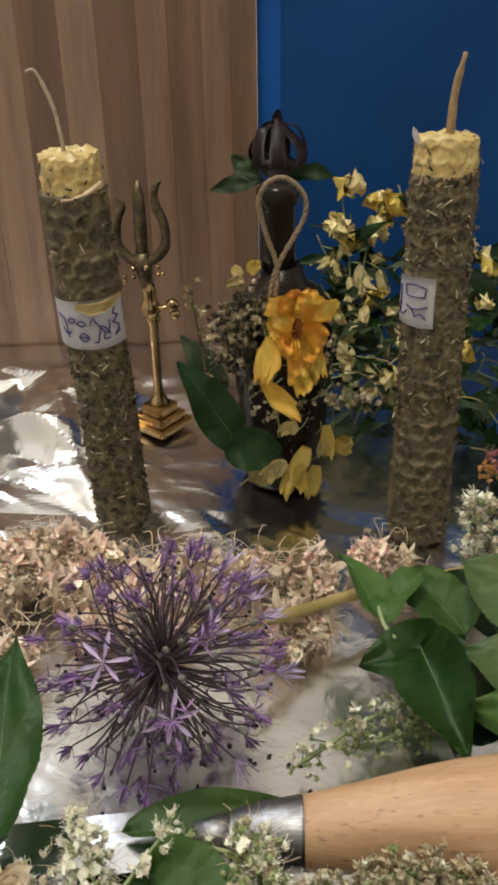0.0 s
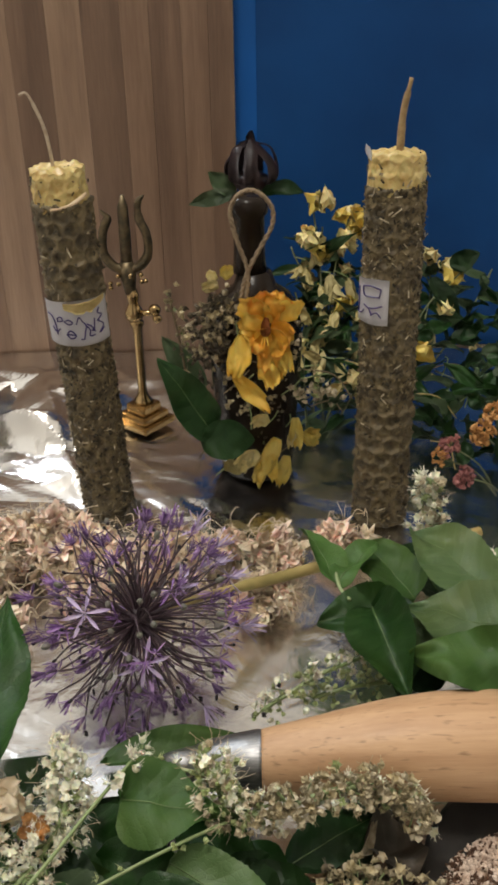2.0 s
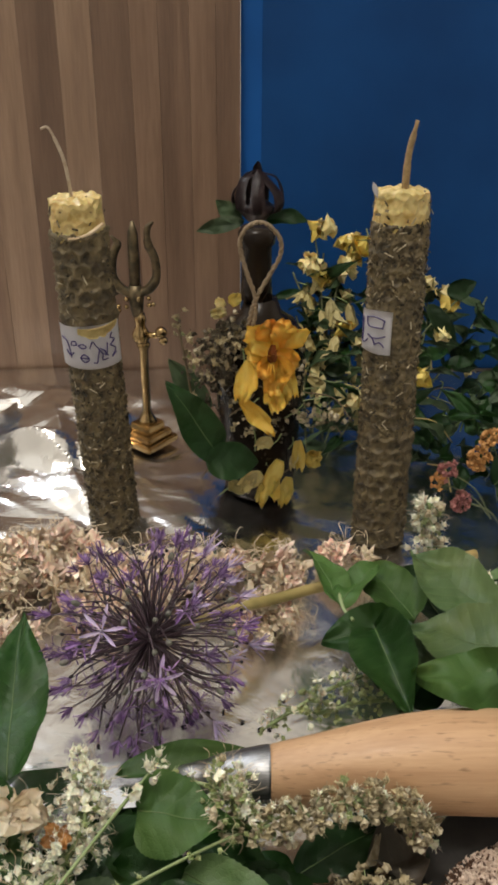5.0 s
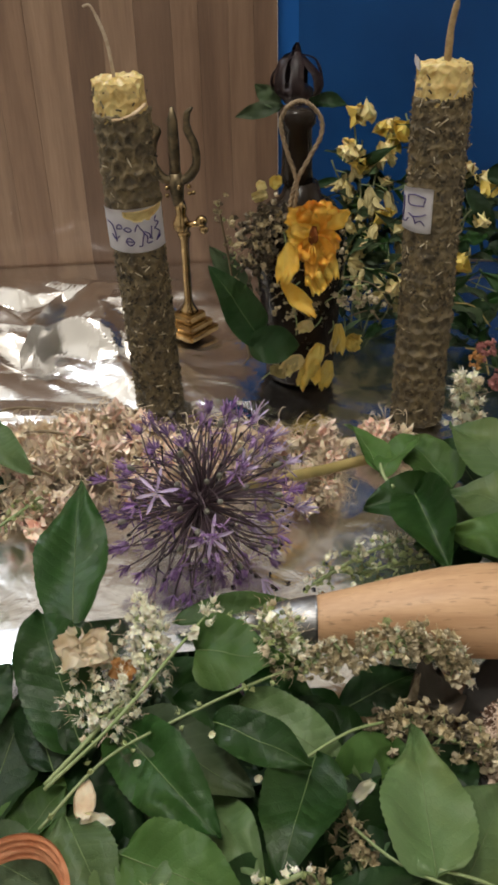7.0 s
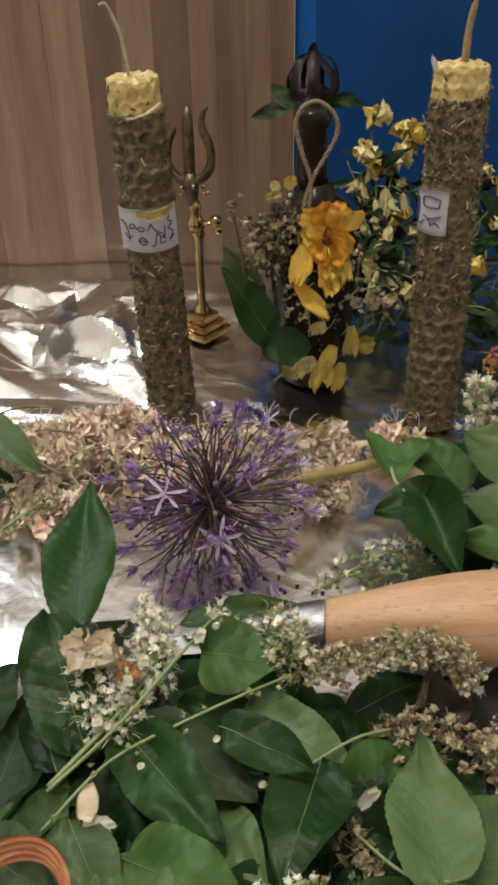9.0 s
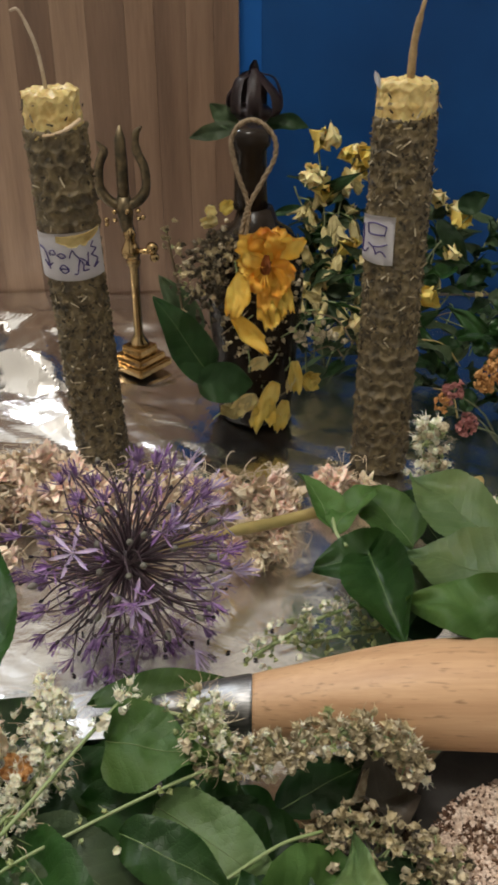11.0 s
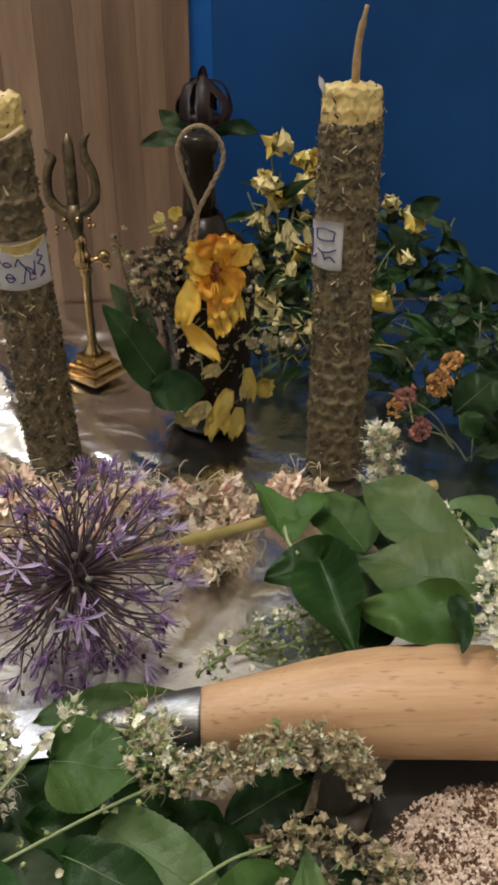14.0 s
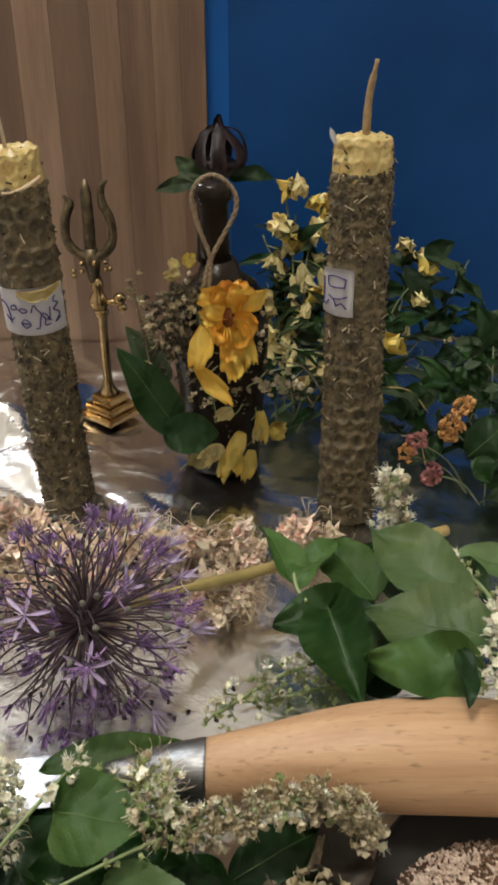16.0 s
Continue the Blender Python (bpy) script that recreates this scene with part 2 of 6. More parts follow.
def wood_material(name, light, dark, along, ring, rough, spread, fleck=0.0, coat=0.0):
    """Long grain along one local axis (0 x, 2 z): stretched noise bands, fine pores, and a tone of its own for each piece."""
    m = bpy.data.materials.new(name)
    m.use_nodes = True
    nt = m.node_tree
    n, l = nt.nodes, nt.links
    b = n["Principled BSDF"]
    tc = n.new("ShaderNodeTexCoord")
    info = n.new("ShaderNodeObjectInfo")
    off = n.new("ShaderNodeVectorMath")
    off.operation = "SCALE"
    off.inputs[0].default_value = (3.7, 5.1, 2.3)
    l.new(info.outputs["Random"], off.inputs["Scale"])
    add = n.new("ShaderNodeVectorMath")
    l.new(tc.outputs["Object"], add.inputs[0])
    l.new(off.outputs[0], add.inputs[1])
    mp = n.new("ShaderNodeMapping")
    sc = [1, 1, 1]
    sc[along] = 0.07
    mp.inputs["Scale"].default_value = sc
    l.new(add.outputs[0], mp.inputs["Vector"])
    big = n.new("ShaderNodeTexNoise")
    big.inputs["Scale"].default_value, big.inputs["Detail"].default_value, big.inputs["Distortion"].default_value = ring, 3, 0.6
    l.new(mp.outputs[0], big.inputs["Vector"])
    fine = n.new("ShaderNodeTexNoise")
    fine.inputs["Scale"].default_value, fine.inputs["Detail"].default_value = ring * 9, 4
    l.new(mp.outputs[0], fine.inputs["Vector"])
    mixv = n.new("ShaderNodeMath")
    mixv.operation, mixv.inputs[2].default_value = "MULTIPLY_ADD", 0.0
    mixv.inputs[1].default_value = 0.72
    l.new(big.outputs["Fac"], mixv.inputs[0])
    fs = n.new("ShaderNodeMath")
    fs.operation, fs.inputs[1].default_value = "MULTIPLY", 0.28
    l.new(fine.outputs["Fac"], fs.inputs[0])
    l.new(fs.outputs[0], mixv.inputs[2])
    ramp = n.new("ShaderNodeValToRGB")
    ramp.color_ramp.elements[0].position, ramp.color_ramp.elements[1].position = 0.36, 0.66
    ramp.color_ramp.elements[0].color, ramp.color_ramp.elements[1].color = (*light, 1), (*dark, 1)
    l.new(mixv.outputs[0], ramp.inputs[0])
    hsv = n.new("ShaderNodeHueSaturation")
    mr = n.new("ShaderNodeMapRange")
    mr.inputs["To Min"].default_value, mr.inputs["To Max"].default_value = 1 - spread, 1 + spread
    l.new(info.outputs["Random"], mr.inputs["Value"])
    l.new(mr.outputs[0], hsv.inputs["Value"])
    l.new(ramp.outputs[0], hsv.inputs["Color"])
    col = hsv.outputs[0]
    if fleck:
        mp2 = n.new("ShaderNodeMapping")
        s2 = [1, 1, 1]
        s2[along] = 0.16
        mp2.inputs["Scale"].default_value = s2
        l.new(add.outputs[0], mp2.inputs["Vector"])
        pores = n.new("ShaderNodeTexNoise")
        pores.inputs["Scale"].default_value, pores.inputs["Detail"].default_value = fleck, 1
        l.new(mp2.outputs[0], pores.inputs["Vector"])
        r2 = n.new("ShaderNodeValToRGB")
        r2.color_ramp.elements[0].position, r2.color_ramp.elements[1].position = 0.62, 0.8
        l.new(pores.outputs["Fac"], r2.inputs[0])
        mx = n.new("ShaderNodeMixRGB")
        mx.inputs[2].default_value = (*[c * 0.6 for c in dark], 1)
        l.new(r2.outputs[0], mx.inputs[0])
        l.new(col, mx.inputs[1])
        col = mx.outputs[0]
    l.new(col, b.inputs["Base Color"])
    bp = n.new("ShaderNodeBump")
    bp.inputs["Strength"].default_value, bp.inputs["Distance"].default_value = 0.2, 0.0005
    l.new(fine.outputs["Fac"], bp.inputs["Height"])
    l.new(bp.outputs[0], b.inputs["Normal"])
    b.inputs["Roughness"].default_value = rough
    b.inputs["Coat Weight"].default_value = coat
    return m


M_HANDLE = wood_material("beech_handle", (0.57, 0.36, 0.205), (0.42, 0.24, 0.125), 0, 120, 0.48, 0.0, 1000, 0.03)
M_PANEL = wood_material("pine_strip_pale", (0.29, 0.19, 0.125), (0.18, 0.108, 0.067), 2, 90, 0.5, 0.06, 0, 0.1)
M_PANEL_MID = wood_material("pine_strip_brown", (0.215, 0.132, 0.084), (0.135, 0.077, 0.047), 2, 90, 0.5, 0.06, 0, 0.1)
M_PANEL_DARK = wood_material("pine_strip_dark", (0.172, 0.102, 0.064), (0.106, 0.06, 0.037), 2, 90, 0.5, 0.06, 0, 0.1)
M_BLUE = material("blue_paint", (0.003, 0.052, 0.195), (0.0022, 0.04, 0.155), scale=14, rough=0.62, bump=0.25, grain=140, rough_var=0.1)
M_BLUE.node_tree.nodes["Principled BSDF"].inputs["Specular IOR Level"].default_value = 0.2

# lighter copy of M_BLUE: the light on the board's edge is painted in
M_BLUE_LIT = material("blue_paint_lit_edge", (0.006, 0.088, 0.34), (0.0045, 0.07, 0.27), scale=14, rough=0.6, bump=0.25, grain=140)
M_BLUE_LIT.node_tree.nodes["Principled BSDF"].inputs["Specular IOR Level"].default_value = 0.2


def foil_material():
    m = material("aluminium_foil", (0.86, 0.85, 0.84), (0.78, 0.77, 0.76), scale=30, rough=0.21, metal=1.0, bump=0.0, rough_var=0.09)
    nt = m.node_tree
    n, l = nt.nodes, nt.links
    tc = n.new("ShaderNodeTexCoord")
    a = n.new("ShaderNodeTexNoise")
    a.inputs["Scale"].default_value, a.inputs["Detail"].default_value, a.inputs["Distortion"].default_value = 55, 3, 1.5
    l.new(tc.outputs["Object"], a.inputs["Vector"])
    v = n.new("ShaderNodeTexVoronoi")
    v.feature = "DISTANCE_TO_EDGE"
    v.inputs["Scale"].default_value = 38
    l.new(tc.outputs["Object"], v.inputs["Vector"])
    s = n.new("ShaderNodeMath")
    s.operation, s.inputs[1].default_value = "MULTIPLY_ADD", 0.35
    l.new(v.outputs["Distance"], s.inputs[0])
    l.new(a.outputs["Fac"], s.inputs[2])
    bp = n.new("ShaderNodeBump")
    bp.inputs["Strength"].default_value, bp.inputs["Distance"].default_value = 0.15, 0.003
    l.new(s.outputs[0], bp.inputs["Height"])
    l.new(bp.outputs[0], n["Principled BSDF"].inputs["Normal"])
    return m


M_FOIL = foil_material()


# ---- helpers for meshes ----
RND = random.Random(7)


def part(name, bm, mat, parent=None, label="", smooth=True, m=None):
    """Links a bmesh (or a mesh) as one object, under a thing or a part when given. Geometry is in world places unless m is given."""
    if isinstance(bm, bmesh.types.BMesh):
        me = bpy.data.meshes.new(name)
        bm.to_mesh(me)
        bm.free()
        me.materials.append(mat)
        if smooth:
            me.polygons.foreach_set("use_smooth", [True] * len(me.polygons))
    else:
        me = bm
    ob = new(name, me)
    if m is not None:
        ob.matrix_basis = m
    if parent is not None:
        ob.parent = parent
        ob.matrix_parent_inverse = parent.matrix_basis.inverted()
    if label:
        ob["label"] = label
    return ob


def thicken(bm, t):
    """Gives a sheet its thickness and keeps the narrow rim crisp."""
    bmesh.ops.solidify(bm, geom=bm.faces[:], thickness=t)
    for f in bm.faces:
        if min(e.calc_length() for e in f.edges) < abs(t) * 1.3:
            for e in f.edges:
                e.smooth = False


def thing(name, place, label, category, group=""):
    ob = new(name)
    ob.empty_display_size = 0.01
    ob.matrix_basis = Matrix.Translation(place)
    return tagged(ob, label, category, group)


def tube(bm, points, radii, seg=8, cap=True):
    """A swept round rod through the points."""
    pts = [Vector(p) for p in points]
    if not isinstance(radii, (list, tuple)):
        radii = [radii] * len(pts)
    rings = []
    side = None
    for i, p in enumerate(pts):
        d = (pts[min(i + 1, len(pts) - 1)] - pts[max(i - 1, 0)]).normalized()
        if side is None:
            side = d.orthogonal().normalized()
        side = (side - d * side.dot(d)).normalized()
        up = d.cross(side)
        rings.append([bm.verts.new(p + radii[i] * (math.cos(a) * side + math.sin(a) * up)) for a in [2 * math.pi * k / seg for k in range(seg)]])
    for r, q in zip(rings, rings[1:]):
        for k in range(seg):
            bm.faces.new((r[k], r[(k + 1) % seg], q[(k + 1) % seg], q[k]))
    if cap:
        bm.faces.new(rings[0][::-1])
        bm.faces.new(rings[-1])
    return bm


def curve_points(points, n=6):
    """A smooth line (Catmull-Rom) through the points."""
    p = [Vector(a) for a in points]
    p = [2 * p[0] - p[1]] + p + [2 * p[-1] - p[-2]]
    out = []
    for i in range(1, len(p) - 2):
        for k in range(n):
            t = k / n
            out.append(0.5 * (2 * p[i] + (p[i + 1] - p[i - 1]) * t + (2 * p[i - 1] - 5 * p[i] + 4 * p[i + 1] - p[i + 2]) * t * t
                              + (3 * p[i] - p[i - 1] - 3 * p[i + 1] + p[i + 2]) * t ** 3))
    return out + [p[-2]]


def lathe(profile, seg=40, centre=(0, 0, 0)):
    """A turned body from (radius, height) pairs."""
    bm = bmesh.new()
    c = Vector(centre)
    rings = [[bm.verts.new(c + Vector((r * math.cos(2 * math.pi * k / seg), r * math.sin(2 * math.pi * k / seg), z))) for k in range(seg)] for r, z in profile]
    for a, b in zip(rings, rings[1:]):
        for k in range(seg):
            bm.faces.new((a[k], a[(k + 1) % seg], b[(k + 1) % seg], b[k]))
    bm.faces.new(rings[0][::-1])
    bm.faces.new(rings[-1])
    return bm


def box(size, m=Matrix(), bevel=0.0, bm=None):
    bm = bm or bmesh.new()
    made = bmesh.ops.create_cube(bm, size=1.0, matrix=m @ Matrix.Diagonal((*size, 1)))
    if bevel:
        edges = list({e for v in made["verts"] for e in v.link_edges})
        bmesh.ops.bevel(bm, geom=edges, offset=bevel, segments=2, affect="EDGES")
    return bm


def sheet(bm, fn, nu, nv):
    """A sheet of nu x nv faces from fn(u, v), u and v in 0..1."""
    g = [[bm.verts.new(fn(i / nu, j / nv)) for j in range(nv + 1)] for i in range(nu + 1)]
    for i in range(nu):
        for j in range(nv):
            bm.faces.new((g[i][j], g[i + 1][j], g[i + 1][j + 1], g[i][j + 1]))
    return bm


def basis(origin, along, up, roll=0.0):
    """Local x along, local z near up."""
    x = Vector(along).normalized()
    z = Vector(up)
    z = (z - x * z.dot(x)).normalized()
    y = z.cross(x)
    m = Matrix((x, y, z)).transposed().to_4x4()
    return Matrix.Translation(origin) @ m @ Matrix.Rotation(radians(roll), 4, "X")


def petal(bm, m, length, width, cup=0.2, ruffle=0.0, tipw=0.5, nu=6, nv=4, seed=0, curl=0.0):
    """One petal or lobe from its base along local x, with a rounded or pointed end, cupped and ruffled."""
    ph = seed * 1.7

    def fn(u, v):
        s = (v - 0.5) * 2
        w = width * (math.sin(math.pi * min(1, u * 0.94 + 0.06) ** (1 / (0.4 + tipw))) ** 0.7 if u < 0.999 else 0.03)
        x = length * (u - 0.06 * s * s * u)
        z = cup * width * s * s * 0.6 + curl * length * u * u + ruffle * width * math.sin(5.5 * u + 3.1 * s + ph) * (0.3 + abs(s)) * u
        return m @ Vector((x, s * w / 2, z))
    return sheet(bm, fn, nu, nv)



def ragged(bm, m, length, width, ruffle, seed, curl=0.0, blunt=0.7):
    """A limp petal with a broad frayed end and uneven folds."""
    def fn(u, v):
        s = (v - 0.5) * 2
        n1 = noise.noise(Vector((s * 1.3, u * 2.4, seed * 3.1)))
        n2 = noise.noise(Vector((s * 3.2, u * 4.6, seed * 1.7 + 9)))
        w = width * (0.3 + 0.7 * math.sin(math.pi * (0.08 + blunt * u)) ** 0.8)
        x = length * u * (1 + 0.16 * n2 * u - 0.12 * s * s * u)
        z = ruffle * width * (0.75 * n1 + 0.28 * n2) * (0.25 + u) + curl * length * u * u + 0.14 * width * s * s
        return m @ Vector((x, s * w / 2 * (1 + 0.2 * n2 * u + 0.2 * n1), z))
    return sheet(bm, fn, 14, 12)


def leaf_bm(length, width, bend, fold, wave, seed, point=0.25, nu=20):
    bm = bmesh.new()
    top = []

    def fn(u, v):
        s = (v - 0.5) * 2
        run = u ** (0.92 - 0.4 * point)
        w = 1.1 * width * math.sin(math.pi * run) ** (0.56 + 0.4 * point if run > 0.5 else 0.5)
        turn = 0.68 - 0.4 * point
        if u > turn:
            w *= 1 - point * math.sin(math.pi / 2 * (u - turn) / (1 - turn)) ** 2
        if nu > 20:
            w *= 1 + 0.03 * (round(u * nu) % 2)
        w *= 1 + 0.06 * noise.noise(Vector((u * 5, 2.0 * (s > 0), seed * 3)))
        z = bend * length * (u * (1 - u)) * 1.6 + 1.25 * fold * (s * s / (abs(s) + 0.12)) * w * 0.5 + wave * width * (math.sin(7 * u + seed + 2 * s) * abs(s) * 0.5 + 0.8 * noise.noise(Vector((u * 3, s * 1.2, seed))))
        z += 0.05 * width * noise.noise(Vector((u * 9, s * 3.5, seed * 2))) * (0.3 + abs(s))
        z -= 0.12 * length * u ** 3 * (0.6 + 0.4 * math.sin(seed))
        return Vector((length * u, s * max(w, 0.0004) / 2, z))
    sheet(bm, fn, nu, 10)
    spine = [fn(i / 14, 0.5) + Vector((0, 0, 0.00015)) for i in range(15)]
    return bm, spine


def leaf(parent, base, tip, width, roll=0.0, bend=0.12, fold=0.18, mat=None, rib=True, up=(0, -0.35, 1), wave=0.2, name="leaf", label="", point=0.22):
    a, b = Vector(base), Vector(tip)
    m = basis(a, b - a, up, roll)
    seed = RND.uniform(0, 6)
    bm, spine = leaf_bm((b - a).length, width, bend, fold, wave, seed, point, 44 if rib else 20)
    thicken(bm, 0.00025)
    ob = part(name, bm, mat or M_LEAF, parent, label, m=m)
    if rib:
        r = tube(bmesh.new(), spine, [0.0002 * (1 - 0.85 * i / 14) for i in range(15)], 5)
        part("midrib", r, M_RIB, ob, m=m)
    return ob


def weld(bm, radius):
    """Joins the petals at the heart of a flower."""
    bmesh.ops.pointmerge(bm, verts=[v for v in bm.verts if v.co.length < radius], merge_co=(0, 0, 0))


def blossom_mesh(name, mat, petals, length, width, cup, ruffle, seed, tilt=35, eye=True, threads=0):
    """A small open flower, facing local z."""
    bm = bmesh.new()
    r = random.Random(seed)
    for k in range(petals):
        a = 360 * k / petals + r.uniform(-14, 14)
        m = pose(0, 0, 0, 0, 0, a) @ pose(0, 0, 0, 0, -tilt + r.uniform(-18, 18), 0)
        petal(bm, m, length * r.uniform(0.85, 1.1), width * r.uniform(0.85, 1.1), cup, ruffle, 0.7, 4 if length < 0.005 else 8, 3 if length < 0.005 else 6, r.uniform(0, 6), 0.0 if length < 0.005 else r.uniform(-0.35, 0.35))
    if eye:
        bmesh.ops.create_icosphere(bm, subdivisions=1, radius=length * 0.2)
    for k in range(threads):
        a, q = r.uniform(0, 6.28), r.uniform(0.3, 1.0)
        tube(bm, [(0, 0, 0), (q * length * 0.5 * math.cos(a), q * length * 0.5 * math.sin(a), length * 0.7), (q * length * 1.1 * math.cos(a), q * length * 1.1 * math.sin(a), length * r.uniform(1.0, 1.4))], 0.00007, 3)
    weld(bm, length * 0.24)
    me = bpy.data.meshes.new(name)
    bm.to_mesh(me)
    bm.free()
    me.materials.append(mat)
    me.polygons.foreach_set("use_smooth", [True] * len(me.polygons))
    return me


# ---- setting: room, table, foil, panels ----
def slab(name, size, place, mat, bevel=0.0):
    ob = part(name, box(size, Matrix.Translation(place), bevel), mat, smooth=False)
    return tagged(ob, kind="structure")


slab("floor", (3.2, 3.2, 0.1), (0, 0.2, -0.80), M_TABLE)
slab("ceiling", (3.2, 3.2, 0.1), (0, 0.2, 1.95), M_WALL)
slab("wall_north", (3.2, 0.1, 2.65), (0, 1.75, 0.575), M_WALL)
slab("wall_south", (3.2, 0.1, 2.65), (0, -1.35, 0.575), M_WALL)
slab("wall_east", (0.1, 3.0, 2.65), (1.55, 0.2, 0.575), M_WALL)
slab("wall_west", (0.1, 3.0, 2.65), (-1.55, 0.2, 0.575), M_WALL)

table = thing("table", (0, 0.15, -0.75), "wooden table whose top is covered with foil", "table")
part("tabletop", box((1.1, 0.9, 0.03), Matrix.Translation((0, 0.1, -0.0215)), 0.003), M_TABLE, table, smooth=False)
for lx in (-0.5, 0.5):
    for ly in (-0.3, 0.5):
        part("leg", box((0.05, 0.05, 0.713), Matrix.Translation((lx, ly, -0.3935)), 0.003), M_TABLE, table, smooth=False)


LATTICE = np.random.RandomState(4).rand(64, 64)


def facet(x, y, size, shift):
    """Random heights on a skewed lattice joined by flat triangles, 0..1: creased like crushed foil."""
    u, v = (x + 0.37 * y + shift) / size, (y - 0.21 * x + shift * 0.7) / size
    i, j = math.floor(u), math.floor(v)
    f, g = u - i, v - j
    a, b, c, d = LATTICE[i % 64, j % 64], LATTICE[(i + 1) % 64, j % 64], LATTICE[i % 64, (j + 1) % 64], LATTICE[(i + 1) % 64, (j + 1) % 64]
    if f + g < 1:
        return a + (b - a) * f + (c - a) * g
    return d + (c - d) * (1 - f) + (b - d) * (1 - g)


def foil_height(x, y):
    """Foil relief: near flat where things stand, sharp crumples at the far left, gathered up along the panels."""
    wx = x + 0.004 * noise.noise(Vector((x * 40, y * 40, 2.0)))
    wy = y + 0.004 * noise.noise(Vector((x * 40, y * 40, 8.0)))
    big, mid, small = facet(wx, wy, 0.031, 0.4), facet(wx, wy, 0.014, 1.3), facet(wx, wy, 0.0065, 2.2)
    left = min(1.0, max(0.0, (-0.03 - x) / 0.06)) * min(1.0, max(0.0, (y - 0.30) / 0.05)) * min(1.0, max(0.06, (0.456 - y) / 0.03))
    back = min(1.0, max(0.0, (y - 0.44) / 0.035))
    kx, ky = x + 0.3 * (wx - x), y + 0.3 * (wy - y)
    h = left * (0.037 * facet(kx, ky, 0.041, 0.9) + 0.0125 * facet(kx, ky, 0.019, 1.7) + 0.0012 * facet(kx, ky, 0.0095, 2.9) - 0.018)
    far = min(1.0, max(0.12, (y - 0.2) / 0.06))
    h += (0.0012 * big + 0.0006 * mid + 0.00012 * small) * (0.4 + 1.1 * far)
    band = min(1.0, max(0.0, (0.012 - x) / 0.04)) * min(1.0, max(0.0, (y - 0.265) / 0.02)) * min(1.0, max(0.0, (0.44 - y) / 0.03))
    h += band * (0.0026 * facet(0.45 * wx, wy, 0.012, 3.1) + 0.0040 * facet(0.6 * wx, wy, 0.021, 1.1))
    h += back * back * 0.0012 * mid
    h *= min(1.0, max(0.1, (math.hypot(x + 0.0465, y - 0.3785) - 0.016) / 0.014))
    return h - 0.0022


def build_foil():
    bm = bmesh.new()
    sheet(bm, lambda u, v: Vector((-0.36 + 0.72 * u, -0.12 + 0.598 * v, 0)), 520, 430)
    for v in bm.verts:
        v.co.z = foil_height(v.co.x, v.co.y)
    ob = part("foil_sheet", bm, M_FOIL, smooth=False)
    return tagged(ob, "crumpled silver aluminium foil spread over the table", "foil")


foil = build_foil()

flap = thing("foil_fold", (-0.1246, 0.3565, 0.0060), "folded flap of foil standing up from the sheet", "foil")
bm = bmesh.new()
fa, fb = Vector((-0.1300, 0.3290, 0.0060)), Vector((-0.1185, 0.3880, 0.0130))
sheet(bm, lambda u, v: fa.lerp(fb, u) + Vector((-0.002 * v, 0.005 * v, (0.003 + 0.010 * math.sin(math.pi * (0.15 + 0.7 * u))) * (1 - v) - 0.004 * v)), 10, 4)
part("flap", bm, M_FOIL, flap, smooth=False)

wood_panel = tagged(new("wall_panel_wood"), "brown laminated pine board of upright strips standing behind the table", "board", kind="structure")
wood_panel.matrix_basis = Matrix.Translation((-0.2, 0.49, 0))
# right of x = -0.078 no pale pine: shade there is put into the tones
strips = ((0.0036, M_PANEL_DARK), (-0.0098, M_PANEL_MID), (-0.0245, M_PANEL_DARK), (-0.0415, M_PANEL_MID), (-0.057, M_PANEL_DARK), (-0.078, M_PANEL), (-0.097, M_PANEL_DARK), (-0.118, M_PANEL),
          (-0.141, M_PANEL_MID), (-0.162, M_PANEL), (-0.185, M_PANEL_MID), (-0.212, M_PANEL), (-0.236, M_PANEL_MID), (-0.26, M_PANEL), (-0.285, M_PANEL_MID), (-0.31, None))
for (xa, wood), (xb, _) in zip(strips, strips[1:]):
    part("plank", box((xa - xb - 0.00005, 0.018, 0.285), Matrix(), 0.00015), wood, wood_panel,
         smooth=False, m=Matrix.Translation(((xa + xb) / 2, 0.489 + RND.uniform(0, 0.0002), 0.1405)))

blue = part("wall_panel_blue", box((0.30, 0.016, 0.285), Matrix.Translation((0.163, 0.494, 0.1405)), 0.001), M_BLUE, smooth=False)
tagged(blue, "deep blue painted board standing behind the table", "board", kind="structure")
# flat strip along the board's edge, brighter blue in place of light falling there
strip = part("wall_panel_edge", box((0.0122, 0.006, 0.285), pose(0.0099, 0.4885, 0.1405), 0.0003), M_BLUE_LIT, smooth=False)
tagged(strip, "narrow edge of the blue board, its light painted in as a brighter blue", "trim", kind="structure")


# ---- candles ----
def hex_depth(u, v, cell):
    """0 in the middle of a honeycomb cell, 1 on its walls."""
    best = [9.0, 9.0]
    ry = cell * 0.866
    row = math.floor(v / ry)
    for j in (row - 1, row, row + 1, row + 2):
        off = 0.5 * cell if j % 2 else 0.0
        col = math.floor((u - off) / cell)
        for i in (col, col + 1):
            d = math.hypot(u - off - i * cell, v - j * ry)
            if d < best[0]:
                best = [d, best[0]]
            elif d < best[1]:
                best[1] = d
    return max(0.0, 1 - (best[1] - best[0]) / (0.42 * cell))


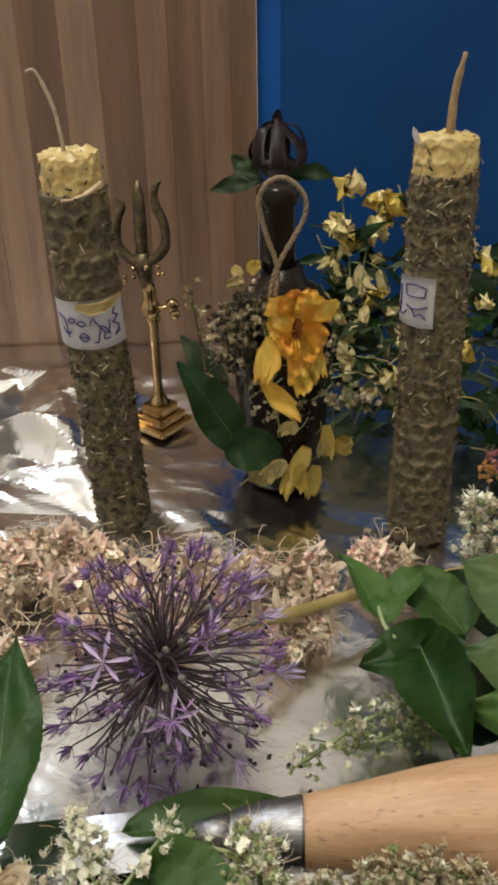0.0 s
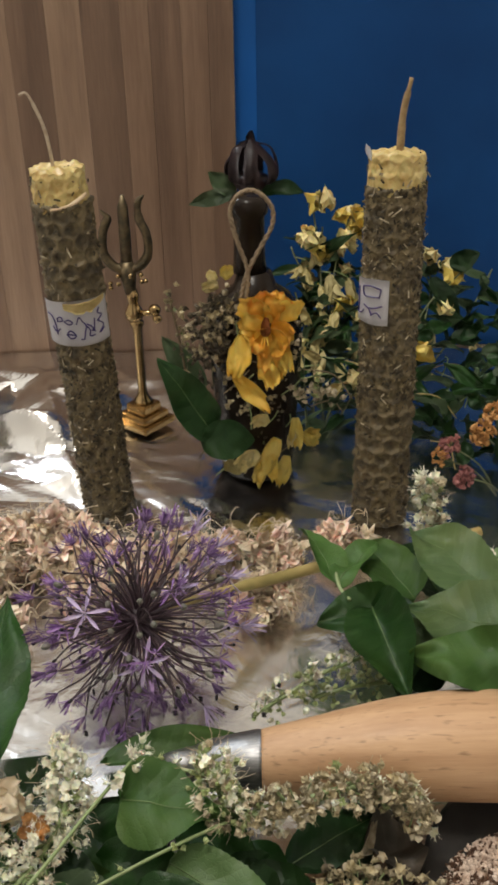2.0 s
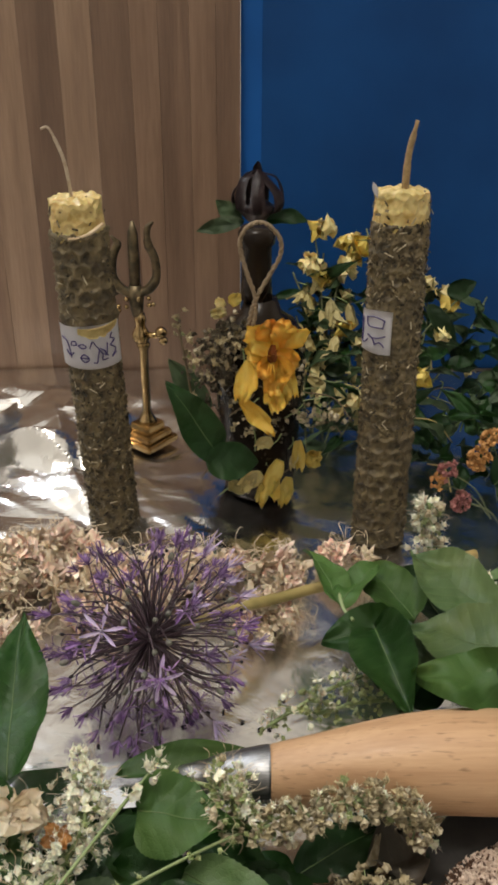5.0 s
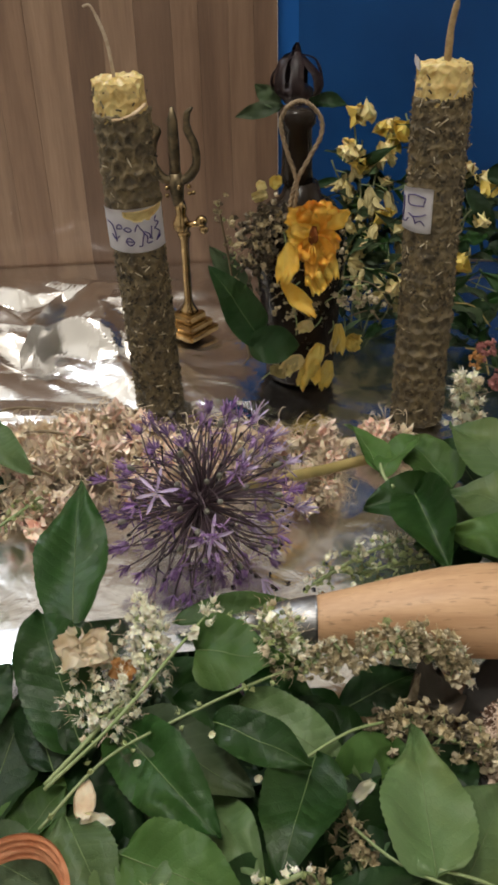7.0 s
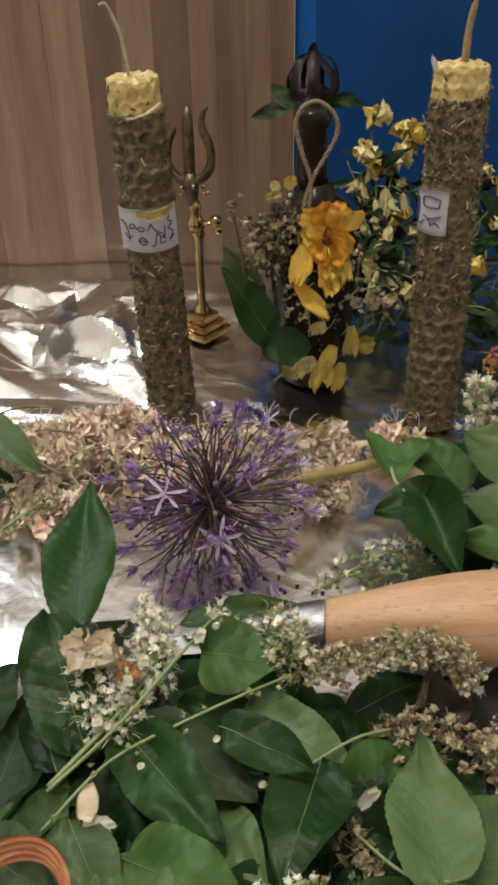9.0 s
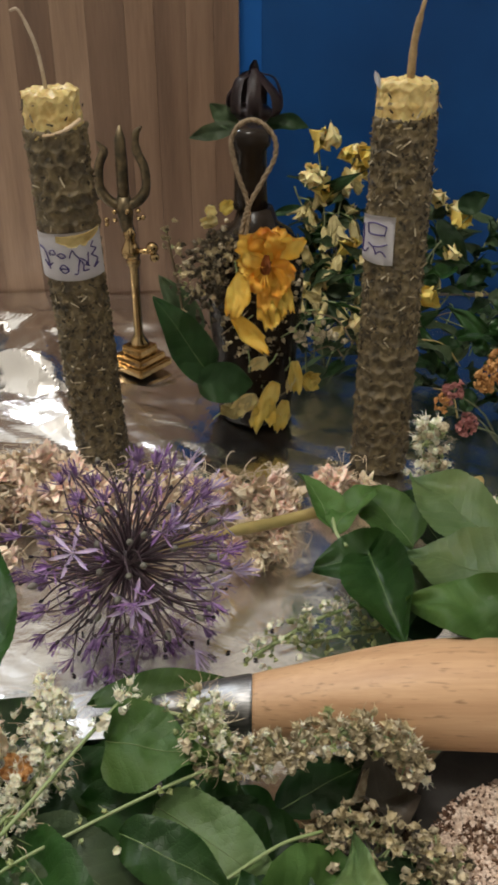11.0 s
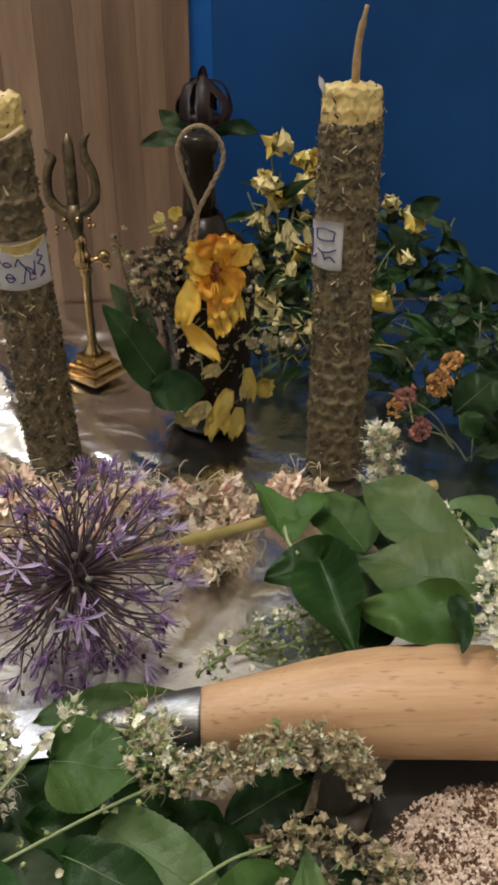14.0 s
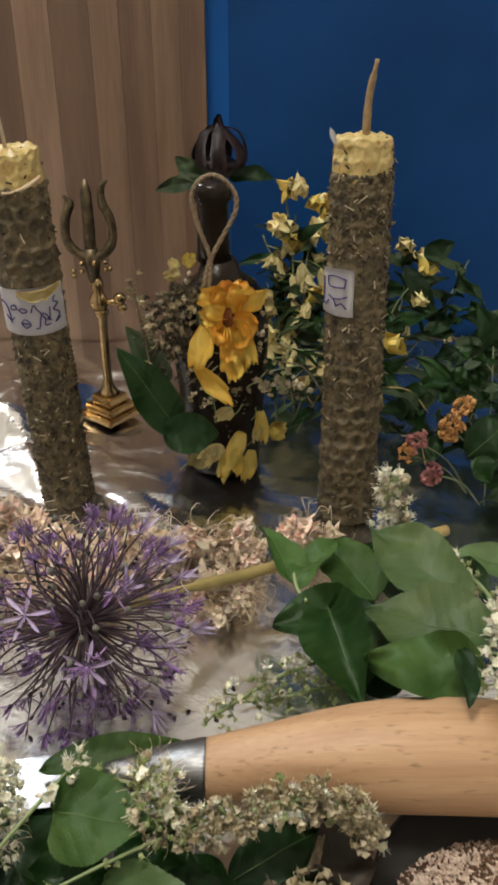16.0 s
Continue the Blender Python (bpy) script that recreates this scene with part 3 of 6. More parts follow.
def candle(base, top, radius, wick_points, wick_mat, wick_r, cap, label_zone, label_arc, bars, seed, bare, label):
    a, b = Vector(base), Vector(top)
    axis = b - a
    length = axis.length
    lean = Vector((0, 0, 1)).rotation_difference(axis).to_matrix().to_4x4()
    m = Matrix.Translation(a) @ lean
    front = -math.pi / 2
    r = random.Random(seed)
    thing_ob = thing("beeswax_candle", base, label, "candle", "pair of candles")
    around, rows = 120, 230
    cells = 11
    cell = 2 * math.pi * radius / cells

    def ring(z0, z1, n, mat, name, lab, coat):
        bm = bmesh.new()
        grid = []
        for j in range(n + 1):
            line = []
            for k in range(around):
                ang = 2 * math.pi * k / around
                low, high = z0, z1
                if coat < 1.0:
                    c3 = Vector((math.cos(ang) * 2.2, math.sin(ang) * 2.2, seed))
                    low -= 0.0045 * max(0.0, 0.35 + noise.noise(c3) + 0.6 * noise.noise(c3 * 3))
                    high += 0.0011 * noise.noise(c3 * 2.5)
                z = low + (high - low) * j / n
                d = hex_depth(ang * radius, z, cell)
                p3 = Vector((math.cos(ang) * 3, math.sin(ang) * 3, z * 160))
                rr = radius - 0.0006 + ((0.0016 if bare[0] < z < bare[1] else 0.0010) if coat == 1.0 else 0.0006) * d + coat * (0.0011 * noise.noise(p3 * 1.3) + 0.0009 * noise.noise(p3 * 4))
                rr += 0.00035 * noise.noise(p3 * 0.5) + (0.0004 * min(1.0, 4 * j / n) - 0.0008 * min(1.0, 2 * j / n) if coat < 1.0 else 0)
                line.append(bm.verts.new((rr * math.cos(ang), rr * math.sin(ang), z)))
            grid.append(line)
        for g, h in zip(grid, grid[1:]):
            for k in range(around):
                bm.faces.new((g[k], g[(k + 1) % around], h[(k + 1) % around], h[k]))
        bm.faces.new(grid[0][::-1])
        # rolled end with a shallow spiral
        prev = grid[-1]
        for step in range(1, 8):
            q = 1 - step / 8
            cur = []
            for k in range(around):
                ang = 2 * math.pi * k / around
                spiral = 0.0009 * noise.noise(Vector((math.cos(ang) * q * 2, math.sin(ang) * q * 2, seed))) + 0.0006 * math.sin(2 * math.pi * (q * 3.2) + ang) + 0.0006 * noise.noise(Vector((math.cos(ang) * q * 4, math.sin(ang) * q * 4, 7.7)))
                cur.append(bm.verts.new((radius * q * math.cos(ang), radius * q * math.sin(ang), prev[k].co.z * 0.5 + z1 * 0.5 + spiral + (0.0005 if step > 1 else 0))))
            for k in range(around):
                bm.faces.new((prev[k], prev[(k + 1) % around], cur[(k + 1) % around], cur[k]))
            prev = cur
        bm.faces.new(prev)
        return part(name, bm, mat, thing_ob, lab, m=m)

    ring(0, length - cap, rows, M_WAXHERB, "herb_wrapped_body", "honeycomb wax rolled in crumbled herbs", 1.0)
    ring(length - cap + 0.0002, length, 34, M_WAX, "wax_top", "bare yellow beeswax end", 0.4)
    # crumbs of herb pressed into the wax
    for name, mat, count, size in (("herb_crumb", M_HERB, 2400, 0.0018), ("pale_herb_sliver", M_HERB_PALE, 170, 0.0032)):
        bm = bmesh.new()
        for _ in range(count):
            z = r.uniform(0.001, length - cap * (r.uniform(0.75, 1.0) if r.random() < 0.9 else 0.2))
            ang = r.uniform(0, 2 * math.pi)
            if bare[0] < z < bare[1] and r.random() < 0.72:
                continue
            if label_zone[0] - 0.001 < z < label_zone[1] + 0.001 and label_arc[0] - 0.1 < (ang - front + math.pi) % (2 * math.pi) - math.pi < label_arc[1] + 0.1:
                continue
            out = Vector((math.cos(ang), math.sin(ang), 0))
            p = out * (radius + r.uniform(-0.0002, 0.0007)) + Vector((0, 0, z))
            al = Vector((-math.sin(ang), math.cos(ang), 0)) * r.uniform(-1, 1) + Vector((0, 0, r.uniform(-1, 1))) + out * r.uniform(-0.3, 0.6)
            mm = basis(p, al, out, r.uniform(-50, 50))
            le, wi = size * r.uniform(0.3, 1.35) * (1.5 if r.random() < 0.12 else 1), (0.0005 if mat is M_HERB_PALE else size * r.uniform(0.25, 0.6))
            bmesh.ops.create_cube(bm, size=1.0, matrix=mm @ Matrix.Diagonal((le, wi, 0.00025, 1)))
        tagged(part(name, bm, mat, thing_ob, smooth=False, m=m), kind="stuff")
    bm = bmesh.new()
    for _ in range(26):
        ang, q = r.uniform(0, 2 * math.pi), r.random()
        if q < 0.6:
            p = Vector((math.cos(ang) * radius, math.sin(ang) * radius, length - r.uniform(0.0005, cap)))
        else:
            w = radius * math.sqrt(r.random())
            p = Vector((math.cos(ang) * w, math.sin(ang) * w, length + 0.0008))
        bmesh.ops.create_icosphere(bm, subdivisions=1, radius=r.uniform(0.0001, 0.00034), matrix=Matrix.Translation(p) @ pose(0, 0, 0, r.uniform(0, 180), r.uniform(0, 180), 0) @ Matrix.Diagonal((1, 2.2, 0.6, 1)))
    tagged(part("herb_speck", bm, M_HERB, thing_ob, smooth=False, m=m), kind="stuff")
    # paper label wrapped round
    bm = bmesh.new()
    rl = radius + 0.0016

    def paper(u, v):
        ang = front + label_arc[0] + (label_arc[1] - label_arc[0]) * u
        z = label_zone[0] + (label_zone[1] - label_zone[0]) * v + 0.0006 * math.sin(5 * u + seed) * (v - 0.5)
        return Vector((rl * math.cos(ang), rl * math.sin(ang), z))
    sheet(bm, paper, 26, 6)
    bmesh.ops.solidify(bm, geom=bm.faces[:], thickness=-0.0002)
    tag = part("paper_label", bm, M_PAPER, thing_ob, "white paper band with violet pen marks", m=m)
    rl += 0.00036
    for stroke in bars:
        line = curve_points([(u, v, 0) for u, v in stroke], 5) if len(stroke) > 2 else [Vector((u, v, 0)) for u, v in stroke]
        part("pen_mark", tube(bmesh.new(), [paper(q.x, q.y) for q in line], 0.00028, 5), M_INK, tag, m=m)
    # wick
    wick = tube(bmesh.new(), curve_points(wick_points, 6), wick_r, 8)
    part("wick", wick, wick_mat, thing_ob, "bent cotton wick")
    return thing_ob


sign_hook = [[(0.14, 0.71), (0.23, 0.65), (0.27, 0.46), (0.28, 0.25)], [(0.21, 0.42), (0.27, 0.31), (0.33, 0.39)]]
sign_loop = [[(0.31, 0.54), (0.31, 0.63), (0.36, 0.66), (0.38, 0.58), (0.33, 0.56)], [(0.4, 0.56), (0.45, 0.6), (0.5, 0.54), (0.45, 0.5), (0.4, 0.56)]]
sign_disc = [[(0.41, 0.28), (0.46, 0.36), (0.52, 0.25), (0.46, 0.18), (0.41, 0.28)], [(0.41, 0.28), (0.51, 0.26)]]
sign_beast = [[(0.54, 0.5), (0.58, 0.65), (0.61, 0.56), (0.65, 0.45), (0.63, 0.31), (0.61, 0.16), (0.57, 0.16)], [(0.65, 0.45), (0.69, 0.34), (0.68, 0.21), (0.75, 0.21)], [(0.66, 0.48), (0.72, 0.4), (0.74, 0.3), (0.76, 0.57)], [(0.71, 0.33), (0.76, 0.28)]]
sign_edge = [[(0.84, 0.78), (0.81, 0.67), (0.87, 0.61), (0.8, 0.5)], [(0.8, 0.5), (0.88, 0.38), (0.81, 0.22), (0.89, 0.3)]]
left_bars = sign_hook + sign_loop + sign_disc + sign_beast + sign_edge
sign_chair = [[(0.13, 0.24), (0.15, 0.5), (0.14, 0.8)], [(0.32, 0.83), (0.55, 0.85), (0.82, 0.79)], [(0.82, 0.79), (0.78, 0.6)], [(0.32, 0.83), (0.36, 0.64), (0.55, 0.61), (0.78, 0.62)]]
sign_bird = [[(0.08, 0.22), (0.25, 0.2), (0.36, 0.3)], [(0.36, 0.42), (0.52, 0.34), (0.6, 0.2)], [(0.5, 0.36), (0.68, 0.38), (0.86, 0.44)], [(0.58, 0.22), (0.72, 0.28), (0.84, 0.18)]]
right_bars = sign_chair + sign_bird

left_candle = candle((-0.0552, 0.3010, 0.0), (-0.0611, 0.2990, 0.1518), 0.0110,
       [(-0.0622, 0.299, 0.150), (-0.0625, 0.2985, 0.157), (-0.0636, 0.298, 0.166), (-0.0660, 0.2975, 0.1735), (-0.0684, 0.297, 0.1785), (-0.0711, 0.2965, 0.1782)],
       M_WICK_PALE, [0.0007] * 20 + [0.0005] * 11, 0.0118, (0.0842, 0.1028), (-1.35, 1.3), left_bars, 11, (0.1, 0.16), "brown herb-rolled beeswax candle with yellow top and wide paper band")
lift = bmesh.new()
tube(lift, curve_points([(-0.0628, 0.2882, 0.1385), (-0.0590, 0.2874, 0.1392), (-0.0545, 0.2890, 0.1405), (-0.0515, 0.2925, 0.1420), (-0.0504, 0.2960, 0.1425)], 6), [0.0005] * 12 + [0.0008] * 13, 8)
part("sheet_edge", lift, M_FILAMENT, left_candle, "pale lifted edge of the rolled wax sheet")
scrap = bmesh.new()
sheet(scrap, lambda u, v: Vector((-0.0590 + 0.0135 * math.sin(-0.25 + 1.35 * u), 0.2997 - 0.0135 * math.cos(-0.25 + 1.35 * u), 0.1020 + 0.0022 * u * u - (0.0012 + 0.0036 * math.sin(math.pi * (0.1 + 0.85 * u)) * (1 + 0.5 * noise.noise(Vector((u * 9, 3, 1))))) * v)), 16, 5)
bmesh.ops.solidify(scrap, geom=scrap.faces[:], thickness=0.0003)
part("wax_scrap", scrap, M_WAX, left_candle, "thin yellow wax scrap over the paper band")
right_candle = candle((0.0678, 0.2870, 0.0), (0.0681, 0.3005, 0.1550), 0.0113,
       [(0.0690, 0.3005, 0.153), (0.0688, 0.3, 0.160), (0.0692, 0.3, 0.170), (0.0712, 0.299, 0.1815)],
       M_WICK, [0.0015] * 10 + [0.0013] * 6 + [0.0008] * 3, 0.0118, (0.0918, 0.1096), (-1.5, -0.2), right_bars, 23, (0.0, 0.055),
       "brown herb-rolled beeswax candle with thick upright wick and small paper tag")


flake = bmesh.new()
petal(flake, basis((0.0574, 0.2945, 0.1535), (-0.35, -0.1, 1), (0, -1, 0)), 0.0068, 0.0022, 0.4, 0.2, 0.3, 6, 4, 2)
bmesh.ops.solidify(flake, geom=flake.faces[:], thickness=0.0002)
part("wax_flake", flake, M_PAPER, right_candle, "pale curled flake at the rim")


# ---- brass trident ----
def trident():
    t = thing("trident_stand", (-0.0475, 0.379, 0), "small brass trident on a stepped square foot", "ornament")
    cx, cy = -0.0465, 0.3785
    for k, (w, h, z) in enumerate(((0.0235, 0.004, 0.001), (0.019, 0.004, 0.005), (0.0135, 0.005, 0.009))):
        part("foot_step", box((w, w, h), pose(cx, cy, z + h / 2, 0, 0, 52), 0.0008), M_BRASS, t, smooth=False)
    part("pole", lathe([(0.0055, 0.0138), (0.0045, 0.016), (0.003, 0.0185), (0.0024, 0.021), (0.0022, 0.045), (0.0024, 0.057), (0.0036, 0.059), (0.0036, 0.0605), (0.0024, 0.062)], 20, (cx, cy, 0)), M_BRASS, t)
    collar = part("collar", lathe([(0.0024, 0.0605), (0.0045, 0.063), (0.0048, 0.066), (0.0035, 0.0685), (0.0025, 0.071), (0.0032, 0.074), (0.0024, 0.078)], 18, (cx - 0.001, cy, 0)), M_BRASS, t)
    for dx, dz, rr in ((0.0098, 0.068, 0.0031), (0.0108, 0.0632, 0.0024)):
        bm = bmesh.new()
        bmesh.ops.create_uvsphere(bm, u_segments=16, v_segments=10, radius=rr, matrix=Matrix.Translation((cx + dx, cy - 0.003, dz)))
        part("knob", bm, M_BRASS, t)
    part("arm", tube(bmesh.new(), [(cx, cy, 0.065), (cx + 0.0098, cy - 0.003, 0.0665)], 0.0016), M_BRASS, t)
    part("shank", tube(bmesh.new(), [(cx - 0.002, cy, 0.076), (cx - 0.0025, cy, 0.086), (cx - 0.0026, cy, 0.093)], [0.0026, 0.0042, 0.0032], 12), M_BRASS_DARK, t)
    part("prong", tube(bmesh.new(), [(cx - 0.0026, cy, 0.089), (cx - 0.0025, cy, 0.106), (cx - 0.0025, cy, 0.12), (cx - 0.0022, cy, 0.126)], [0.0027, 0.0029, 0.0026, 0.0008], 10), M_BRASS_DARK, t)
    for s, tip in ((-1, 0.119), (1, 0.126)):
        o = cx - 0.0026
        pts = [(o, cy, 0.088), (o + s * 0.0065, cy, 0.0905), (o + s * 0.0108, cy, 0.097), (o + s * 0.0105, cy, 0.107), (o + s * 0.0075, cy, 0.1145), (o + s * 0.0075, cy, tip - 0.004), (o + s * 0.0105, cy - 0.001, tip)]
        part("prong", tube(bmesh.new(), curve_points(pts, 5), [0.0025] * 10 + [0.0022] * 12 + [0.0017] * 5 + [0.0012, 0.001, 0.0008, 0.0005], 10), M_BRASS_DARK, t)
    for k in range(9):
        bm = bmesh.new()
        a = k * 0.7
        bmesh.ops.create_icosphere(bm, subdivisions=2, radius=0.0013, matrix=Matrix.Translation((cx - 0.0026 + 0.009 * math.cos(a), cy - 0.003, 0.0835 + 0.0035 * math.sin(a * 1.7))))
        part("bead", bm, M_BRASS, t)

    t.matrix_basis = t.matrix_basis @ Matrix.Diagonal((1, 1, 0.972, 1))


trident()


# ---- bottle dressed with flowers ----
BX, BY = 0.0135, 0.3315
bottle = thing("dark_bottle", (BX, BY, 0), "dark glass bottle dressed with dried herbs and yellow petals", "bottle")
part("body", lathe([(0.0155, 0.0005), (0.017, 0.003), (0.0182, 0.02), (0.0205, 0.05), (0.0212, 0.068), (0.0202, 0.08), (0.016, 0.089), (0.0095, 0.0935), (0.0074, 0.1)], 48, (BX, BY, 0)), M_GLASS, bottle)
part("neck", lathe([(0.0074, 0.0998), (0.0068, 0.108), (0.0066, 0.124), (0.0082, 0.1255), (0.0084, 0.130), (0.0066, 0.1325)], 32, (BX - 0.0022, BY, 0)), M_GLASS, bottle)
for k in range(7):
    bm = bmesh.new()
    zz = 0.079 + 0.0022 * k
    rr = (0.0208, 0.0203, 0.0192, 0.0175, 0.0152, 0.0123, 0.0095)[k]
    tube(bm, [(BX + rr * math.cos(a), BY + rr * math.sin(a), zz) for a in [math.pi * 2 * i / 40 for i in range(41)]], 0.0006, 6, False)
    part("shoulder_ring", bm, M_GLASS, bottle)

loop = thing("twine_loop", (0.012, 0.3137, 0.098), "brown twine loop tied round the bottle neck", "twine")
pts = [(0.0075, 0.3095, 0.095), (0.0092, 0.311, 0.102), (0.0115, 0.312, 0.1078), (0.0165, 0.313, 0.1165), (0.0208, 0.3135, 0.1245), (0.0208, 0.314, 0.1315), (0.0165, 0.314, 0.137), (0.0118, 0.314, 0.1388), (0.0068, 0.314, 0.1365), (0.0040, 0.314, 0.131),
       (0.0048, 0.3135, 0.1245), (0.0072, 0.3125, 0.1165), (0.0102, 0.312, 0.1085), (0.0108, 0.311, 0.102), (0.0098, 0.3095, 0.095)]
fine_pts = curve_points(pts, 9)
for ph in (0.0, math.pi):
    spun = [p + Vector((0.0004 * math.cos(i * 0.9 + ph), 0.0004 * math.sin(i * 0.9 + ph), 0.0002 * math.sin(i * 0.9 + ph))) for i, p in enumerate(fine_pts)]
    part("strand", tube(bmesh.new(), spun, 0.00074, 7), M_TWINE, loop)

# the open orange flower on the front of the bottle
daffodil = thing("orange_flower", (0.017, 0.305, 0.085), "ruffled orange and yellow wilted flower tied to the bottle", "flower")
FC = Vector((0.0185, 0.3025, 0.0855))


def flower_petal(mat, start, end, width, ruffle, cup, seed, curl=0.0, up=(0, -1, 0.1), name="petal"):
    a, b = Vector(start), Vector(end)
    bm = bmesh.new()
    ragged(bm, basis(a, b - a, up), (b - a).length, width * 1.08, ruffle * 3.8, seed, curl, 0.7 if mat != M_GOLD else 0.82)
    bmesh.ops.solidify(bm, geom=bm.faces[:], thickness=0.0002)
    part(name, bm, mat, daffodil)


flower_petal(M_GOLD, FC, (0.0072, 0.3035, 0.0965), 0.0125, 0.16, 0.25, 1, 0.05)
flower_petal(M_ORANGE, FC + Vector((0.001, 0, 0.001)), (0.0158, 0.3045, 0.1000), 0.0125, 0.18, 0.2, 2, 0.05)
flower_petal(M_ORANGE, FC + Vector((0.002, 0.001, 0.001)), (0.0245, 0.3035, 0.0995), 0.0105, 0.18, 0.2, 13, 0.05)
flower_petal(M_GOLD, FC + Vector((0.003, 0.001, 0.003)), (0.0328, 0.3010, 0.0972), 0.0088, 0.1, 0.25, 3, 0.1)
flower_petal(M_GOLD, FC + Vector((0, 0, -0.001)), (0.0066, 0.3025, 0.0862), 0.0105, 0.2, 0.3, 4, 0.1)
flower_petal(M_ORANGE, FC + Vector((0.001, 0, -0.001)), (0.0295, 0.3000, 0.0805), 0.0105, 0.2, 0.3, 5, 0.1)
flower_petal(M_ORANGE, FC + Vector((0, -0.002, -0.002)), (0.0125, 0.2970, 0.0755), 0.0095, 0.24, 0.4, 6, 0.1)
flower_petal(M_ORANGE, FC + Vector((0.001, -0.002, -0.003)), (0.0185, 0.2965, 0.0680), 0.0092, 0.24, 0.4, 7, 0.1)
flower_petal(M_ORANGE, FC + Vector((0.003, -0.002, -0.002)), (0.0248, 0.2970, 0.0740), 0.0085, 0.24, 0.4, 14, 0.1)
flower_petal(M_GOLD, (0.0178, 0.2965, 0.0740), (0.0207, 0.2940, 0.0612), 0.0088, 0.3, 0.4, 8, 0.1)
flower_petal(M_GOLD, (0.0225, 0.2975, 0.0760), (0.0248, 0.2955, 0.0645), 0.0062, 0.28, 0.4, 9, 0.1)
flower_petal(M_GOLD, (0.0258, 0.2990, 0.0785), (0.0284, 0.2985, 0.0660), 0.0036, 0.2, 0.4, 15, 0.1)
flower_petal(M_GOLD, (0.0088, 0.2985, 0.0832), (0.0040, 0.2930, 0.0662), 0.0092, 0.16, 0.35, 10, 0.12)
flower_petal(M_GOLD, (0.0052, 0.2960, 0.0655), (0.0190, 0.2910, 0.0522), 0.0074, 0.1, 0.35, 11, 0.06)
flower_petal(M_RUST, (0.0180, 0.2955, 0.0918), (0.0172, 0.2945, 0.0835), 0.0036, 0.2, -0.4, 12, 0.0, name="throat")
cup_axis = Vector((0.02, -0.93, -0.3)).normalized()
cup_m = basis(FC + Vector((0.0, -0.001, -0.002)), cup_axis, (0, -0.6, 0.8))
bm = bmesh.new()


def frill(u, v):
    a = 2 * math.pi * v
    q = noise.noise(Vector((math.cos(a) * 2.5, math.sin(a) * 2.5, 4.0)))
    q2 = noise.noise(Vector((math.cos(a) * 7, math.sin(a) * 7, 1.0)))
    rr = 0.0016 + 0.0056 * u ** 1.3 * (1 + 0.5 * q + 0.35 * q2 * u)
    return cup_m @ Vector((0.0058 * u * (1 + 0.35 * q2 * u), rr * math.cos(a) * 0.9, rr * math.sin(a) * 1.25 - 0.0025 * u * u))


sheet(bm, frill, 10, 40)
part("trumpet", bm, M_ORANGE, daffodil, "frilled orange trumpet")
for k in range(1, 4):
    a = Vector((0.0173, 0.2975, 0.0855))
    part("stamen", tube(bmesh.new(), [a, a + Vector((0.0012 * (k - 2), -0.003, -0.004)), a + Vector((0.0018 * (k - 2), -0.004, -0.0075))], 0.0003, 5), M_ORANGE, daffodil)


# dried clusters and yellow petals stuck to the bottle
def cluster(parent, name, places, mat_mesh, size_range, seed, facing=None):
    r = random.Random(seed)
    for p in places:
        up = Vector(facing(p)) if facing else Vector((r.uniform(-1, 1), r.uniform(-1.2, 0.2), r.uniform(0, 1.2)))
        s = r.uniform(*size_range)
        m = Matrix.Translation(p) @ up.to_track_quat("Z", "Y").to_matrix().to_4x4() @ Matrix.Rotation(r.uniform(0, 6.28), 4, "Z") @ Matrix.Diagonal((s, s, s, 1))
        part(name, r.choice(mat_mesh), None, parent, m=m)


def blob_points(centre, spread, n, seed):
    r = random.Random(seed)
    c = Vector(centre)
    out = []
    for _ in range(n):
        out.append(c + Vector([max(-1.7, min(1.7, r.gauss(0, 0.6))) * s for s in spread]))
    return out


WHITE_MESH = [blossom_mesh("floret_white", M_WHITE, 5, 0.0021, 0.0017, 0.35, 0.2, 30 + k, (12, 30, 48, 66)[k], True, 7) for k in range(4)]
BUD_MESH = [blossom_mesh("floret_bud", M_BUD, 6, 0.0017, 0.0012, 0.7, 0.15, 40 + k, (40, 62, 76)[k], True, (5, 2, 0)[k]) for k in range(3)]
DRY_MESH = [blossom_mesh("floret_dry", M_DRYBUD, 5, 0.0021, 0.0015, 0.7, 0.5, 50 + k, (25, 45, 60, 72)[k], True, 2) for k in range(4)]
M_DARKDRY = material("dark_dried_floret", (0.2, 0.165, 0.11), (0.05, 0.04, 0.026), scale=330, rough=0.6, spread=0.4)
DARKDRY_MESH = [blossom_mesh("floret_dark", M_DARKDRY, 5, 0.0019, 0.0014, 0.8, 0.4, 55 + k, 30 + 15 * k, True, 2) for k in range(3)]
DRYCREAM_MESH = [blossom_mesh("floret_cream", M_TAN, 5, 0.0022, 0.002, 0.7, 0.3, 60 + k, 45) for k in range(3)]
YEL_MESH = [blossom_mesh("bloom_yellow", M_YELLOW, 5, 0.0074, 0.0066, 0.9, 0.22, 70 + k, 50, False) for k in range(3)]
M_FADED = material("faded_yellow_petal", (0.64, 0.56, 0.27), (0.42, 0.35, 0.16), scale=160, rough=0.65, bump=0.3, spread=0.35)
LIMP_MESH = [blossom_mesh("bloom_faded", M_FADED, 4, 0.0105, 0.0042, 0.7, 0.35, 90 + k, 70, False) for k in range(4)]
PALEYEL_MESH = [blossom_mesh("bloom_cream", M_PALEYEL, 5, 0.0068, 0.0058, 1.0, 0.22, 80 + k, 60, False) for k in range(3)]

